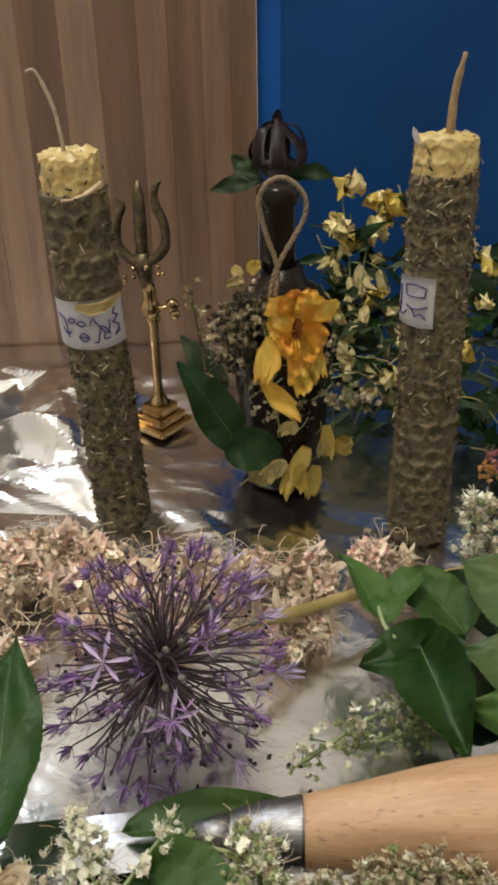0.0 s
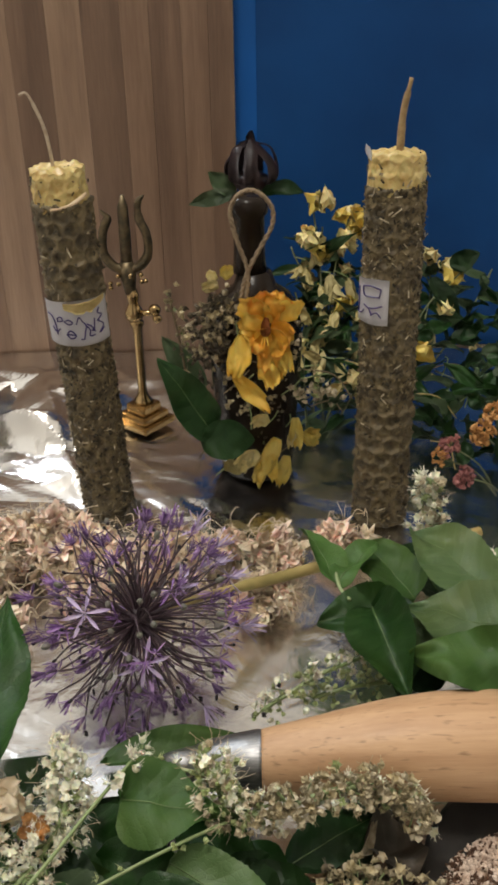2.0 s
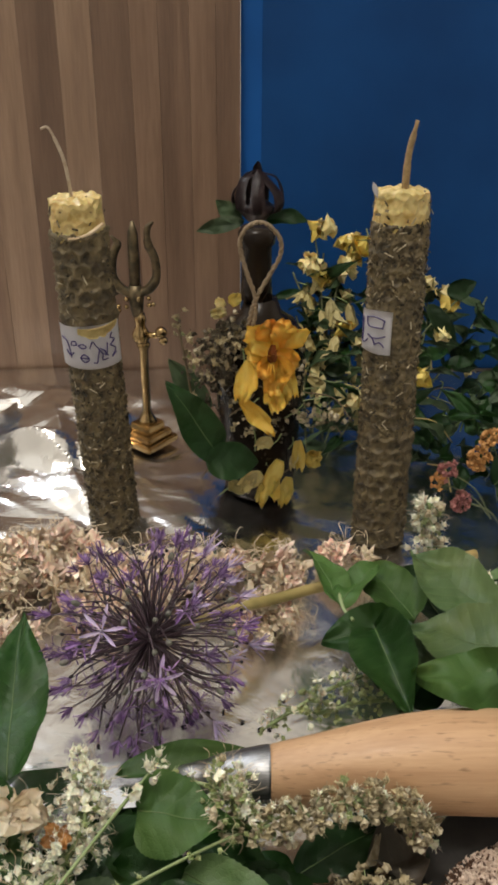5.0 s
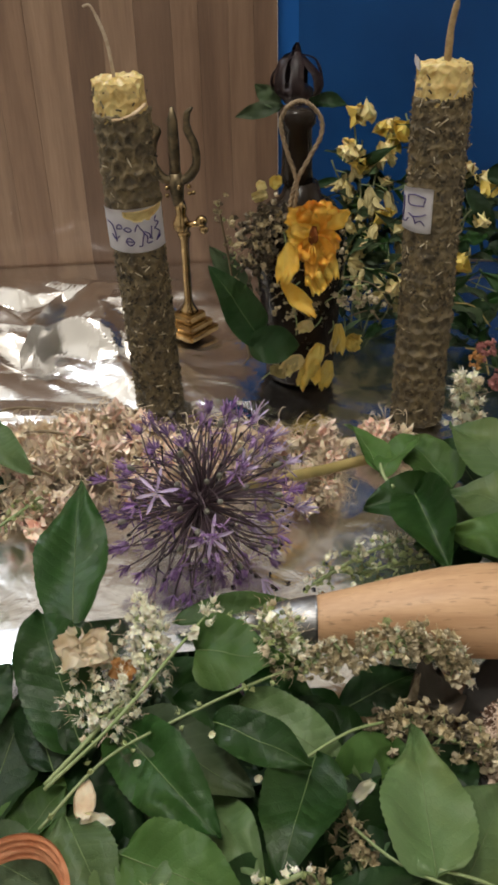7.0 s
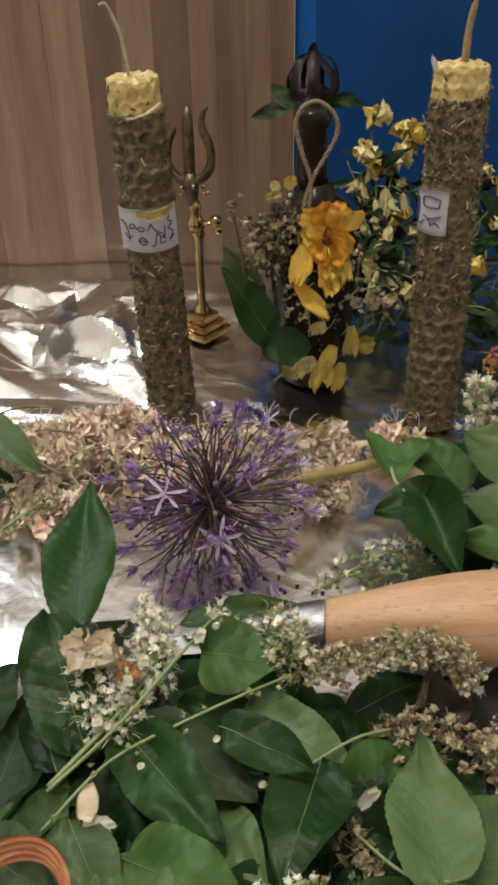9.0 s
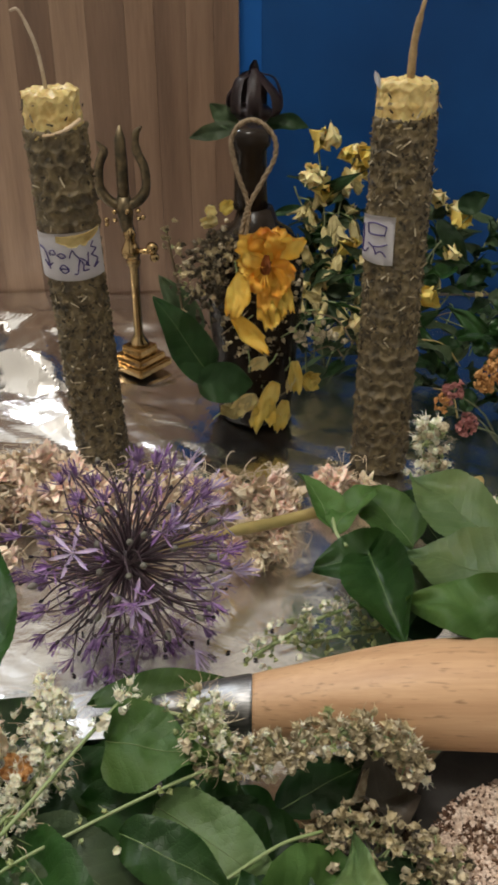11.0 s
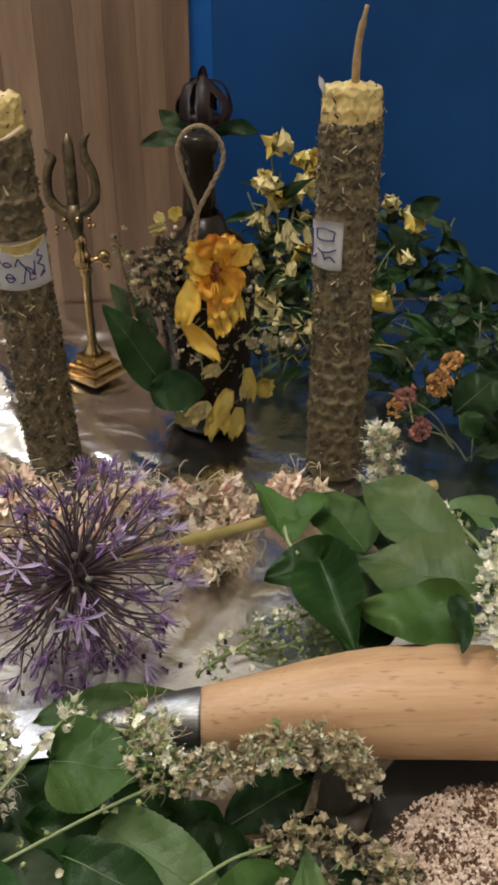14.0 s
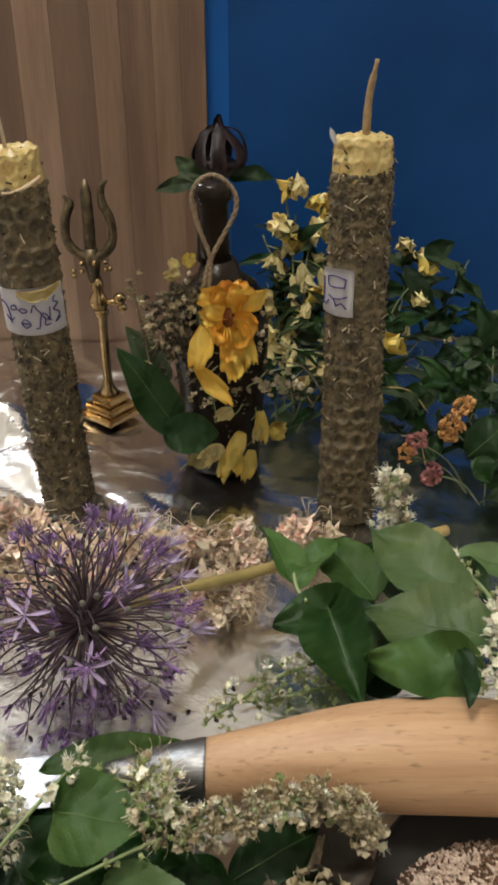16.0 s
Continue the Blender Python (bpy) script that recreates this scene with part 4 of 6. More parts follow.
dressing = thing("dried_flower_dressing", (BX, 0.31, 0.05), "dried herb florets and yellow petals wound on the bottle", "dried flowers")
cluster(dressing, "floret", blob_points((-0.0019, 0.3130, 0.0871), (0.009, 0.004, 0.008), 95, 1), DARKDRY_MESH * 2 + DRYCREAM_MESH[:2] + DRY_MESH[:2], (0.7, 1.5), 1)
cluster(dressing, "floret", blob_points((-0.0046, 0.3110, 0.0741), (0.01, 0.004, 0.013), 190, 2), DARKDRY_MESH * 3 + DRY_MESH[:2] + DRYCREAM_MESH[:1], (0.7, 1.5), 2)
cluster(dressing, "floret", blob_points((0.0104, 0.3070, 0.0495), (0.008, 0.003, 0.005), 22, 3), DRY_MESH, (0.6, 1.1), 3)
cluster(dressing, "floret", blob_points((0.0386, 0.3120, 0.0495), (0.011, 0.004, 0.005), 46, 4), DRYCREAM_MESH + BUD_MESH[:1], (0.8, 1.3), 4)
cluster(dressing, "floret", blob_points((0.0300, 0.3160, 0.0611), (0.006, 0.004, 0.009), 16, 5), DRY_MESH + BUD_MESH[:1], (0.7, 1.2), 5)
cluster(dressing, "floret", blob_points((0.0311, 0.3180, 0.0785), (0.004, 0.003, 0.007), 8, 6), DRYCREAM_MESH, (0.8, 1.2), 6)

cluster(dressing, "floret", blob_points((BX, BY - 0.0185, 0.045), (0.012, 0.002, 0.02), 90, 7), DARKDRY_MESH * 4 + DRY_MESH[:2], (0.5, 1.0), 7)


def single_petal(parent, mat, start, end, width, ruffle=0.2, cup=0.3, up=(0, -1, 0.4), seed=1, name="petal"):
    a, b = Vector(start), Vector(end)
    bm = bmesh.new()
    ragged(bm, basis(a, b - a, up), (b - a).length, width, ruffle * 2.0, seed, 0.06, 0.75)
    bmesh.ops.solidify(bm, geom=bm.faces[:], thickness=0.0002)
    return part(name, bm, mat, parent)


for k, (mat, a, b, w) in enumerate(((M_YELLOW, (0.0222, 0.3065, 0.0300), (0.0160, 0.3050, 0.0085), 0.0095), (M_YELLOW, (0.0205, 0.3070, 0.0240), (0.0125, 0.3045, 0.0078), 0.0080), (M_PALEYEL, (0.0145, 0.3060, 0.0228), (0.0045, 0.3060, 0.0165), 0.0085),
                                    (M_PALEYEL, (0.0110, 0.3060, 0.0240), (0.0065, 0.3060, 0.0140), 0.0060), (M_YELLOW, (0.0272, 0.3070, 0.0205), (0.0236, 0.3050, 0.0065), 0.0068), (M_PALEYEL, (0.0255, 0.3070, 0.0180), (0.0285, 0.3060, 0.0105), 0.0045),
                                    (M_YELLOW, (0.0310, 0.3080, 0.0395), (0.0318, 0.3070, 0.0240), 0.0062), (M_PALEYEL, (0.0298, 0.3085, 0.0330), (0.0282, 0.3080, 0.0245), 0.0040), (M_YELLOW, (0.0348, 0.3090, 0.0285), (0.0422, 0.3090, 0.0312), 0.0080),
                                    (M_YELLOW, (0.0350, 0.3095, 0.0310), (0.0400, 0.3090, 0.0245), 0.0062), (M_PALEYEL, (0.0190, 0.3075, 0.0400), (0.0112, 0.3070, 0.0368), 0.0065), (M_FADED, (0.0068, 0.3065, 0.0130), (-0.0018, 0.3060, 0.0185), 0.0062),
                                    (M_PALEYEL, (-0.0020, 0.3180, 0.0985), (-0.0085, 0.3180, 0.0968), 0.0056), (M_YELLOW, (0.0000, 0.3190, 0.1010), (0.0040, 0.3190, 0.1062), 0.0056), (M_PALEYEL, (-0.0030, 0.3190, 0.1000), (-0.0068, 0.3190, 0.1035), 0.0046),
                                    (M_PALEYEL, (0.0455, 0.3180, 0.0470), (0.0525, 0.3180, 0.0500), 0.0056), (M_FADED, (0.0345, 0.3120, 0.0690), (0.0420, 0.3120, 0.0655), 0.0040), (M_FADED, (0.0330, 0.3140, 0.0880), (0.0365, 0.3140, 0.0810), 0.0042))):
    single_petal(dressing, mat, a, b, w, 0.42, 0.3, (0.2 - 0.05 * (k % 7), -1, 0.3), 40 + k)
for k in range(26):
    a = Vector((BX + RND.uniform(-0.012, 0.02), BY - 0.021 + RND.uniform(-0.003, 0.005), RND.uniform(0.015, 0.085)))
    d = Vector((RND.uniform(-0.012, 0.012), RND.uniform(-0.003, 0.001), RND.uniform(-0.015, 0.01)))
    part("stalk", tube(bmesh.new(), curve_points([a, a + d * 0.5 + Vector((0.001, -0.002, 0.001)), a + d], 4), 0.00035, 5), RND.choice((M_BROWNSTEM, M_STEM)), dressing)

bottle_leaves = thing("leaf_pair", (0.0, 0.308, 0.03), "dark green oval leaves leaning on the bottle", "leaves")
leaf(bottle_leaves, (-0.0050, 0.3060, 0.0305), (-0.0268, 0.3010, 0.0708), 0.0170, 0, 0.1, 0.15, M_LEAF_DARK, up=(0.3, -1, 0.5))
leaf(bottle_leaves, (-0.0113, 0.3010, 0.0324), (0.0131, 0.3040, 0.0304), 0.0165, 0, 0.1, 0.1, M_LEAF_DARK, up=(0, -1, 0.6), rib=False)

side_sprig = thing("dried_sprig", (-0.02, 0.345, 0), "thin dried sprig with grey buds beside the bottle", "sprig")
part("stalk", tube(bmesh.new(), curve_points([(-0.012, 0.347, 0.0), (-0.018, 0.345, 0.03), (-0.022, 0.342, 0.062), (-0.026, 0.34, 0.088)], 6), 0.0006, 6), M_BROWNSTEM, side_sprig)
cluster(side_sprig, "floret", blob_points((-0.0255, 0.34, 0.082), (0.0025, 0.002, 0.007), 14, 61) + blob_points((-0.0205, 0.342, 0.062), (0.003, 0.002, 0.008), 14, 62), DRY_MESH + BUD_MESH[:1], (0.5, 1.0), 61)
leaf(side_sprig, (-0.012, 0.348, 0.035), (-0.031, 0.349, 0.062), 0.012, 0, 0.1, 0.1, M_LEAF_GREY, up=(0, -1, 0.3), rib=False)

# dark dried rose behind the bottle
rose = thing("dried_rose", (0.013, 0.37, 0), "almost black dried rose leaning behind the bottle", "flower")
RC = Vector((0.0120, 0.396, 0.1222))
part("stalk", tube(bmesh.new(), curve_points([(0.013, 0.356, 0.0), (0.0125, 0.362, 0.05), (0.012, 0.382, 0.1), RC], 6), 0.0015, 8), M_BROWNSTEM, rose)
for k in range(7):
    ang = 2 * math.pi * k / 7 + 0.2 + RND.uniform(-0.25, 0.25)
    out = Vector((math.cos(ang), math.sin(ang), 0))
    bm = bmesh.new()
    kk = RND.uniform(0.9, 1.15)
    pts = [RC + out * 0.003, RC + out * 0.0125 * kk + Vector((0, 0, 0.003)), RC + out * 0.0135 * kk + Vector((0, 0, 0.010)), RC + out * 0.008 * kk + Vector((RND.uniform(-0.002, 0.002), 0, 0.018)), RC + out * 0.002 + Vector((RND.uniform(-0.002, 0.002), 0, 0.0225 * RND.uniform(0.9, 1.05)))]
    line = curve_points(pts, 4)
    side = Vector((-out.y, out.x, 0))

    def strap(u, v, line=line, side=side, out=out, k=k):
        i = min(len(line) - 1, round(u * (len(line) - 1)))
        w = 0.0060 * math.sin(math.pi * (0.12 + 0.8 * u)) ** 0.8 * (1 + 0.3 * noise.noise(Vector((u * 6, v * 3, k))))
        s = (v - 0.5) * 2
        return line[i] + side * s * w * 0.6 - out * s * s * 0.0012
    sheet(bm, strap, 16, 4)
    bmesh.ops.solidify(bm, geom=bm.faces[:], thickness=0.0003)
    part("petal", bm, M_ROSE, rose)
single_petal(rose, M_ROSE, RC + Vector((0, 0, 0.017)), RC + Vector((0.0005, 0, 0.0255)), 0.0045, seed=3)
part("calyx", lathe([(0.0015, -0.006), (0.005, -0.003), (0.0085, 0.001), (0.009, 0.004), (0.006, 0.006)], 20, RC), M_ROSE, rose)
leaf(rose, (0.006, 0.394, 0.119), (-0.0185, 0.394, 0.1135), 0.0075, 0, 0.1, 0.3, M_LEAF_GREY, up=(0, -1, 0.5), rib=False)
leaf(rose, (0.004, 0.396, 0.118), (-0.0085, 0.397, 0.1285), 0.0085, 0, 0.1, 0.3, M_LEAF_GREY, up=(0, -1, 0.4), rib=False)
leaf(rose, (0.017, 0.396, 0.119), (0.0385, 0.398, 0.119), 0.0078, 0, 0.2, 0.3, M_LEAF_DARK, up=(0, -0.8, 0.8), rib=False)


# ---- yellow flowering stems behind ----
def yellow_sprig(root, tip, blooms, seed, leafy=11):
    r = random.Random(seed)
    blooms = int(blooms * 1.35)
    t = thing("yellow_flower_stem", root, "drying stem with pale yellow lipped blooms and narrow leaves", "flower", "yellow flower stems")
    a, b = Vector(root), Vector(tip)
    mid = (a + b) / 2 + Vector((r.uniform(-0.012, 0.012), r.uniform(-0.008, 0.008), 0.012))
    line = curve_points([a, mid, b], 10)
    part("stalk", tube(bmesh.new(), line, 0.0005, 6), M_STEM_DULL, t)
    for k in range(blooms):
        i = int(len(line) * (0.4 + 0.6 * k / blooms))
        p = line[min(i, len(line) - 1)] + Vector((r.uniform(-0.009, 0.009), r.uniform(-0.01, 0.004), r.uniform(-0.004, 0.006)))
        fresh = k > 0.45 * blooms and r.random() < 0.85
        up = Vector((r.uniform(-0.8, 0.8), -1, r.uniform(-0.3, 0.7))) if fresh else Vector((r.uniform(-0.5, 0.5), -0.5, -1))
        s = r.uniform(1.1, 1.75) if fresh else r.uniform(0.8, 1.3)
        m = Matrix.Translation(p) @ up.to_track_quat("Z", "Y").to_matrix().to_4x4() @ Matrix.Rotation(r.uniform(0, 6), 4, "Z") @ Matrix.Diagonal((s, s, s, 1))
        part("bloom", r.choice(YEL_MESH + PALEYEL_MESH * 2 if fresh else LIMP_MESH), None, t, m=m)
        part("bloom_stalk", tube(bmesh.new(), [line[min(i, len(line) - 1)], p], 0.0004, 5), M_STEM, t)
    for k in range(leafy):
        i = int(len(line) * r.uniform(0.05, 0.9))
        p = line[i]
        q = p + Vector((r.uniform(-0.025, 0.025), r.uniform(-0.02, 0.006), r.uniform(-0.014, 0.018)))
        leaf(t, p, q, r.uniform(0.004, 0.008), r.uniform(-50, 50), 0.2, 0.3, r.choice((M_LEAF_GREY, M_LEAF_DARK, M_LEAF_GREY, M_LEAF_DEEP)), rib=False, up=(0, -0.7, 1), point=0.7, wave=0.35)
    return t


yellow_sprig((0.05, 0.40, 0.0), (0.0455, 0.452, 0.104), 7, 101)
yellow_sprig((0.06, 0.40, 0.0), (0.064, 0.448, 0.085), 6, 102)
yellow_sprig((0.075, 0.40, 0.0), (0.076, 0.452, 0.1), 7, 103)
yellow_sprig((0.03, 0.40, 0.0), (0.034, 0.44, 0.078), 4, 104)
yellow_sprig((0.085, 0.39, 0.0), (0.113, 0.45, 0.07), 5, 105)
yellow_sprig((0.07, 0.38, 0.0), (0.09, 0.44, 0.08), 5, 106)
yellow_sprig((0.04, 0.37, 0.0), (0.052, 0.42, 0.04), 4, 107, 10)
yellow_sprig((0.09, 0.37, 0.0), (0.13, 0.43, 0.068), 2, 108, 12)
yellow_sprig((0.08, 0.35, 0.0), (0.105, 0.38, 0.045), 2, 109, 14)
yellow_sprig((0.05, 0.36, 0.0), (0.06, 0.38, 0.03), 3, 110, 10)
yellow_sprig((0.095, 0.40, 0.0), (0.15, 0.45, 0.06), 1, 111, 14)
yellow_sprig((0.045, 0.39, 0.0), (0.052, 0.45, 0.086), 5, 112, 8)
yellow_sprig((0.05, 0.38, 0.0), (0.059, 0.445, 0.068), 5, 113, 8)
yellow_sprig((0.055, 0.40, 0.0), (0.068, 0.45, 0.097), 5, 114, 5)
yellow_sprig((0.05, 0.375, 0.0), (0.06, 0.43, 0.05), 4, 115, 10)
yellow_sprig((0.03, 0.385, 0.0), (0.036, 0.43, 0.055), 4, 116, 10)
yellow_sprig((0.07, 0.39, 0.0), (0.104, 0.44, 0.085), 4, 117, 8)

tangle = thing("dry_stalk_tangle", (0.07, 0.37, 0), "tangle of thin dry stalks on the foil", "stalks")
for k in range(46):
    a = Vector((RND.uniform(0.035, 0.15), RND.uniform(0.33, 0.44), RND.uniform(0.0005, 0.03)))
    d = Vector((RND.uniform(-0.03, 0.03), RND.uniform(-0.02, 0.02), RND.uniform(-0.012, 0.02)))
    e = a + d
    e.z = max(0.001, e.z)
    part("stalk", tube(bmesh.new(), curve_points([a, (a + e) / 2 + Vector((0.003, 0.002, 0.004)), e], 4), 0.0004, 5), RND.choice((M_STEM, M_BROWNSTEM, M_STRAW)), tangle)


# ---- leafy branch with orange and pink flower heads ----
def flower_head(name, place, mat, radius, n, seed, label, stalk_to):
    r = random.Random(seed)
    t = thing(name, place, label, "flower", "small dried flower heads")
    me = blossom_mesh("floret_head", mat, 5, radius * 0.6, radius * 0.34, 0.7, 0.6, seed, 50)
    for k in range(int(n * 1.7)):
        d = Vector((r.gauss(0, 1), r.gauss(0, 1), r.gauss(0, 1))).normalized()
        p = Vector(place) + d * radius * r.uniform(0.15, 0.85)
        part("floret", me, None, t, m=Matrix.Translation(p) @ d.to_track_quat("Z", "Y").to_matrix().to_4x4() @ Matrix.Rotation(r.uniform(0, 6), 4, "Z"))
    part("stalk", tube(bmesh.new(), curve_points([place, (Vector(place) + Vector(stalk_to)) / 2 + Vector((0.002, 0, 0.003)), stalk_to], 5), 0.0004, 6), M_STEM_DULL, t)


flower_head("small_orange_bloom", (0.1068, 0.2800, 0.0454), M_LANT_O, 0.0048, 24, 201, "small dried orange flower head", (0.125, 0.30, 0.012))
flower_head("small_orange_bloom", (0.1135, 0.2900, 0.0505), M_LANT_O, 0.0042, 16, 202, "small dried orange flower head", (0.125, 0.30, 0.014))
flower_head("small_orange_bloom", (0.0889, 0.2720, 0.0385), M_LANT_O, 0.0032, 12, 203, "tiny dried orange flower head", (0.12, 0.29, 0.008))
flower_head("small_pink_bloom", (0.0932, 0.2740, 0.0430), M_LANT_P, 0.0042, 16, 204, "tiny dried pink flower head", (0.12, 0.29, 0.008))
flower_head("small_pink_bloom", (0.0993, 0.2700, 0.0303), M_LANT_P, 0.0042, 16, 205, "tiny dried pink flower head", (0.125, 0.285, 0.005))

branch = thing("leafy_branch", (0.13, 0.31, 0), "leafy dark green branch lying on the foil", "branch")
r = random.Random(77)
for k in range(9):
    a = Vector((0.15 + r.uniform(-0.03, 0.06), 0.30 + r.uniform(-0.03, 0.05), 0.004))
    e = Vector((0.105 + r.uniform(0, 0.05), 0.30 + r.uniform(-0.02, 0.08), r.uniform(0.02, 0.08)))
    part("twig", tube(bmesh.new(), curve_points([a, (a + e) / 2 + Vector((0, 0, 0.006)), e], 6), 0.0004, 6), M_STEM_DULL, branch)
leaf(branch, (0.1172, 0.2850, 0.0292), (0.1363, 0.2900, 0.0462), 0.016, 0, mat=M_LEAF_DARK, up=(0, -1, 0.8))
leaf(branch, (0.1193, 0.2800, 0.0320), (0.1251, 0.2750, 0.0227), 0.010, 0, mat=M_LEAF_DEEP, up=(0, -1, 0.8), rib=False)
leaf(branch, (0.0971, 0.2800, 0.0364), (0.1049, 0.2800, 0.0349), 0.009, 0, mat=M_LEAF_DARK, up=(0, -1, 0.8), rib=False)
leaf(branch, (0.1364, 0.3300, 0.0594), (0.1269, 0.3300, 0.0779), 0.011, 0, mat=M_LEAF_DARK, up=(0, -1, 0.3), rib=False)
leaf(branch, (0.1331, 0.3300, 0.0648), (0.1437, 0.3300, 0.0699), 0.012, 0, mat=M_LEAF_DARK, up=(0, -1, 0.3), rib=False)
leaf(branch, (0.1144, 0.4000, 0.0784), (0.1292, 0.4000, 0.0854), 0.010, 0, mat=M_LEAF_DARK, up=(0, -1, 0.3), rib=False)
leaf(branch, (0.1068, 0.4100, 0.0694), (0.1228, 0.4000, 0.0501), 0.009, 0, mat=M_LEAF_DARK, up=(0, -1, 0.3), rib=False)
for k in range(190):
    p = Vector((r.uniform(0.1, 0.2), r.uniform(0.285, 0.38), r.uniform(0.004, 0.06)))
    if p.x < 0.125 and p.y < 0.31:
        p.x += 0.03
    q = p + Vector((r.uniform(-0.02, 0.02), r.uniform(-0.016, 0.012), r.uniform(-0.006, 0.014)))
    q.z = max(0.003, q.z)
    leaf(branch, p, q, r.uniform(0.005, 0.0105), r.uniform(-40, 40), 0.15, 0.25, r.choice((M_LEAF_DEEP, M_LEAF_GREY, M_LEAF_GREY, M_LEAF_DARK)), rib=False, up=(0, -0.8, 1), wave=0.45, point=0.5)


# ---- heap of dried pink and cream blossoms ----
def chestnut_mesh(seed):
    """Crumpled blossom with curled petals; facing local z."""
    r = random.Random(seed)
    bm = bmesh.new()
    for k in range(9):
        m = pose(0, 0, 0, 0, 0, 40 * k + r.uniform(-20, 20)) @ pose(0, 0, 0, r.uniform(-40, 40), -50 + r.uniform(-45, 45), 0)
        petal(bm, m, r.uniform(0.0034, 0.0062), r.uniform(0.0034, 0.0058), r.uniform(0.9, 1.9), 0.75, 0.95, 8, 5, r.uniform(0, 6), r.uniform(-0.9, 0.9))
    weld(bm, 0.0011)
    me = bpy.data.meshes.new("chestnut_bloom")
    bm.to_mesh(me)
    bm.free()
    me.materials.append(M_PINK if seed % 2 else M_CREAM)
    me.polygons.foreach_set("use_smooth", [True] * len(me.polygons))
    return me


def stamen_mesh(seed):
    r = random.Random(seed)
    d = Vector((1, 0, 0))
    q = [Vector((0, 0, 0)), d * 0.004 + Vector((0, 0, 0.004)), d * r.uniform(0.007, 0.01) + Vector((0, 0, r.uniform(0.003, 0.008))),
         d * r.uniform(0.008, 0.011) + Vector((r.uniform(-0.003, 0.003), r.uniform(-0.003, 0.003), r.uniform(-0.002, 0.004)))]
    bm = tube(bmesh.new(), curve_points(q + [q[-1] + Vector((r.uniform(-0.003, 0.001), r.uniform(-0.003, 0.003), r.uniform(-0.001, 0.003)))], 5), 0.00013, 4)
    me = bpy.data.meshes.new("stamen")
    bm.to_mesh(me)
    bm.free()
    me.materials.append(M_FILAMENT)
    return me


CHEST = [chestnut_mesh(300 + k) for k in range(9)]
STAM = [stamen_mesh(330 + k) for k in range(6)]


def chestnut(p, up, s, r):
    t = thing("dried_blossom", p, "crumpled dried cream and pink chestnut blossom", "blossom", "heap of dried blossoms")
    m = Matrix.Translation(p) @ Vector(up).to_track_quat("Z", "Y").to_matrix().to_4x4() @ Matrix.Rotation(r.uniform(0, 6.28), 4, "Z") @ Matrix.Diagonal((s, s, s, 1))
    part("corolla", r.choice(CHEST), None, t, m=m)
    if r.random() < 0.6:
        for k in range(6):
            part("stamen", r.choice(STAM), None, t, m=m @ Matrix.Rotation(r.uniform(0, 6.28), 4, "Z"))


r = random.Random(5)
heaps = (((-0.075, 0.250), (0.036, 0.02), 0.020, 150), ((-0.112, 0.240), (0.022, 0.026), 0.014, 60), ((-0.022, 0.250), (0.016, 0.013), 0.014, 34), ((0.0035, 0.2555), (0.006, 0.005), 0.012, 8),
         ((0.0195, 0.245), (0.010, 0.010), 0.016, 26), ((0.048, 0.262), (0.010, 0.006), 0.012, 16), ((0.014, 0.222), (0.012, 0.010), 0.010, 22), ((-0.045, 0.225), (0.02, 0.012), 0.012, 30),
         ((-0.095, 0.205), (0.02, 0.014), 0.008, 24))
for (hx, hy), (sx, sy), high, n in heaps:
    for k in range(n):
        a, q = r.uniform(0, 6.28), math.sqrt(r.random())
        x, y = hx + sx * q * math.cos(a), hy + sy * q * math.sin(a)
        z = 0.002 + r.uniform(0.25, 1.0) * high * (1 - q * q * 0.7)
        chestnut((x, y, z), (r.uniform(-0.8, 0.8), r.uniform(-1.0, 0.3), r.uniform(0.2, 1)), r.uniform(0.6, 1.15), r)

litter = thing("dried_stamen_litter", (-0.05, 0.245, 0.0), "loose curled brown stamens and stalks under the blossoms", "dried stalks")
bm = bmesh.new()
for k in range(110):
    hx = r.uniform(-0.135, 0.06)
    hy = r.uniform(0.205, 0.275)
    if hx > 0.035 and hy < 0.245:
        continue
    z = r.uniform(0.001, 0.014)
    a = r.uniform(0, 6.28)
    d = Vector((math.cos(a), math.sin(a), r.uniform(-0.2, 0.4))) * r.uniform(0.005, 0.012)
    p = Vector((hx, hy, z))
    tube(bm, curve_points([p, p + d * 0.5 + Vector((r.uniform(-0.003, 0.003), r.uniform(-0.003, 0.003), 0.003)), p + d], 4), 0.00018, 4)
tagged(part("curled_stamen", bm, M_FILAMENT, litter), kind="stuff")
for a, b in (((-0.1312, 0.2629, 0.0160), (-0.1015, 0.2643, 0.0200)), ((-0.1137, 0.2474, 0.0180), (-0.0765, 0.2409, 0.0180)), ((-0.1288, 0.2423, 0.0120), (-0.0908, 0.2221, 0.0140))):
    part("twig", tube(bmesh.new(), curve_points([a, (Vector(a) + Vector(b)) / 2 + Vector((0, 0, 0.003)), b], 5), 0.0006, 6), M_BROWNSTEM, litter)


# ---- allium head ----
AC = Vector((-0.0255, 0.1770, 0.0345))
AR = 0.0345
allium = thing("allium_flower", AC, "round purple allium head with starry lilac florets on a straw stalk", "flower")
part("core", lathe([(0.0005, -0.005), (0.003, -0.004), (0.0042, 0), (0.003, 0.004), (0.0005, 0.005)], 14, AC), M_PEDICEL, allium)
part("flower_stalk", tube(bmesh.new(), curve_points([AC, (-0.004, 0.2, 0.026), (0.0205, 0.2215, 0.0165), (0.04, 0.2305, 0.0155), (0.075, 0.2445, 0.0125), (0.105, 0.258, 0.011)], 8), [0.0014] * 12 + [0.0022] * 29, 10), M_STRAW, allium)


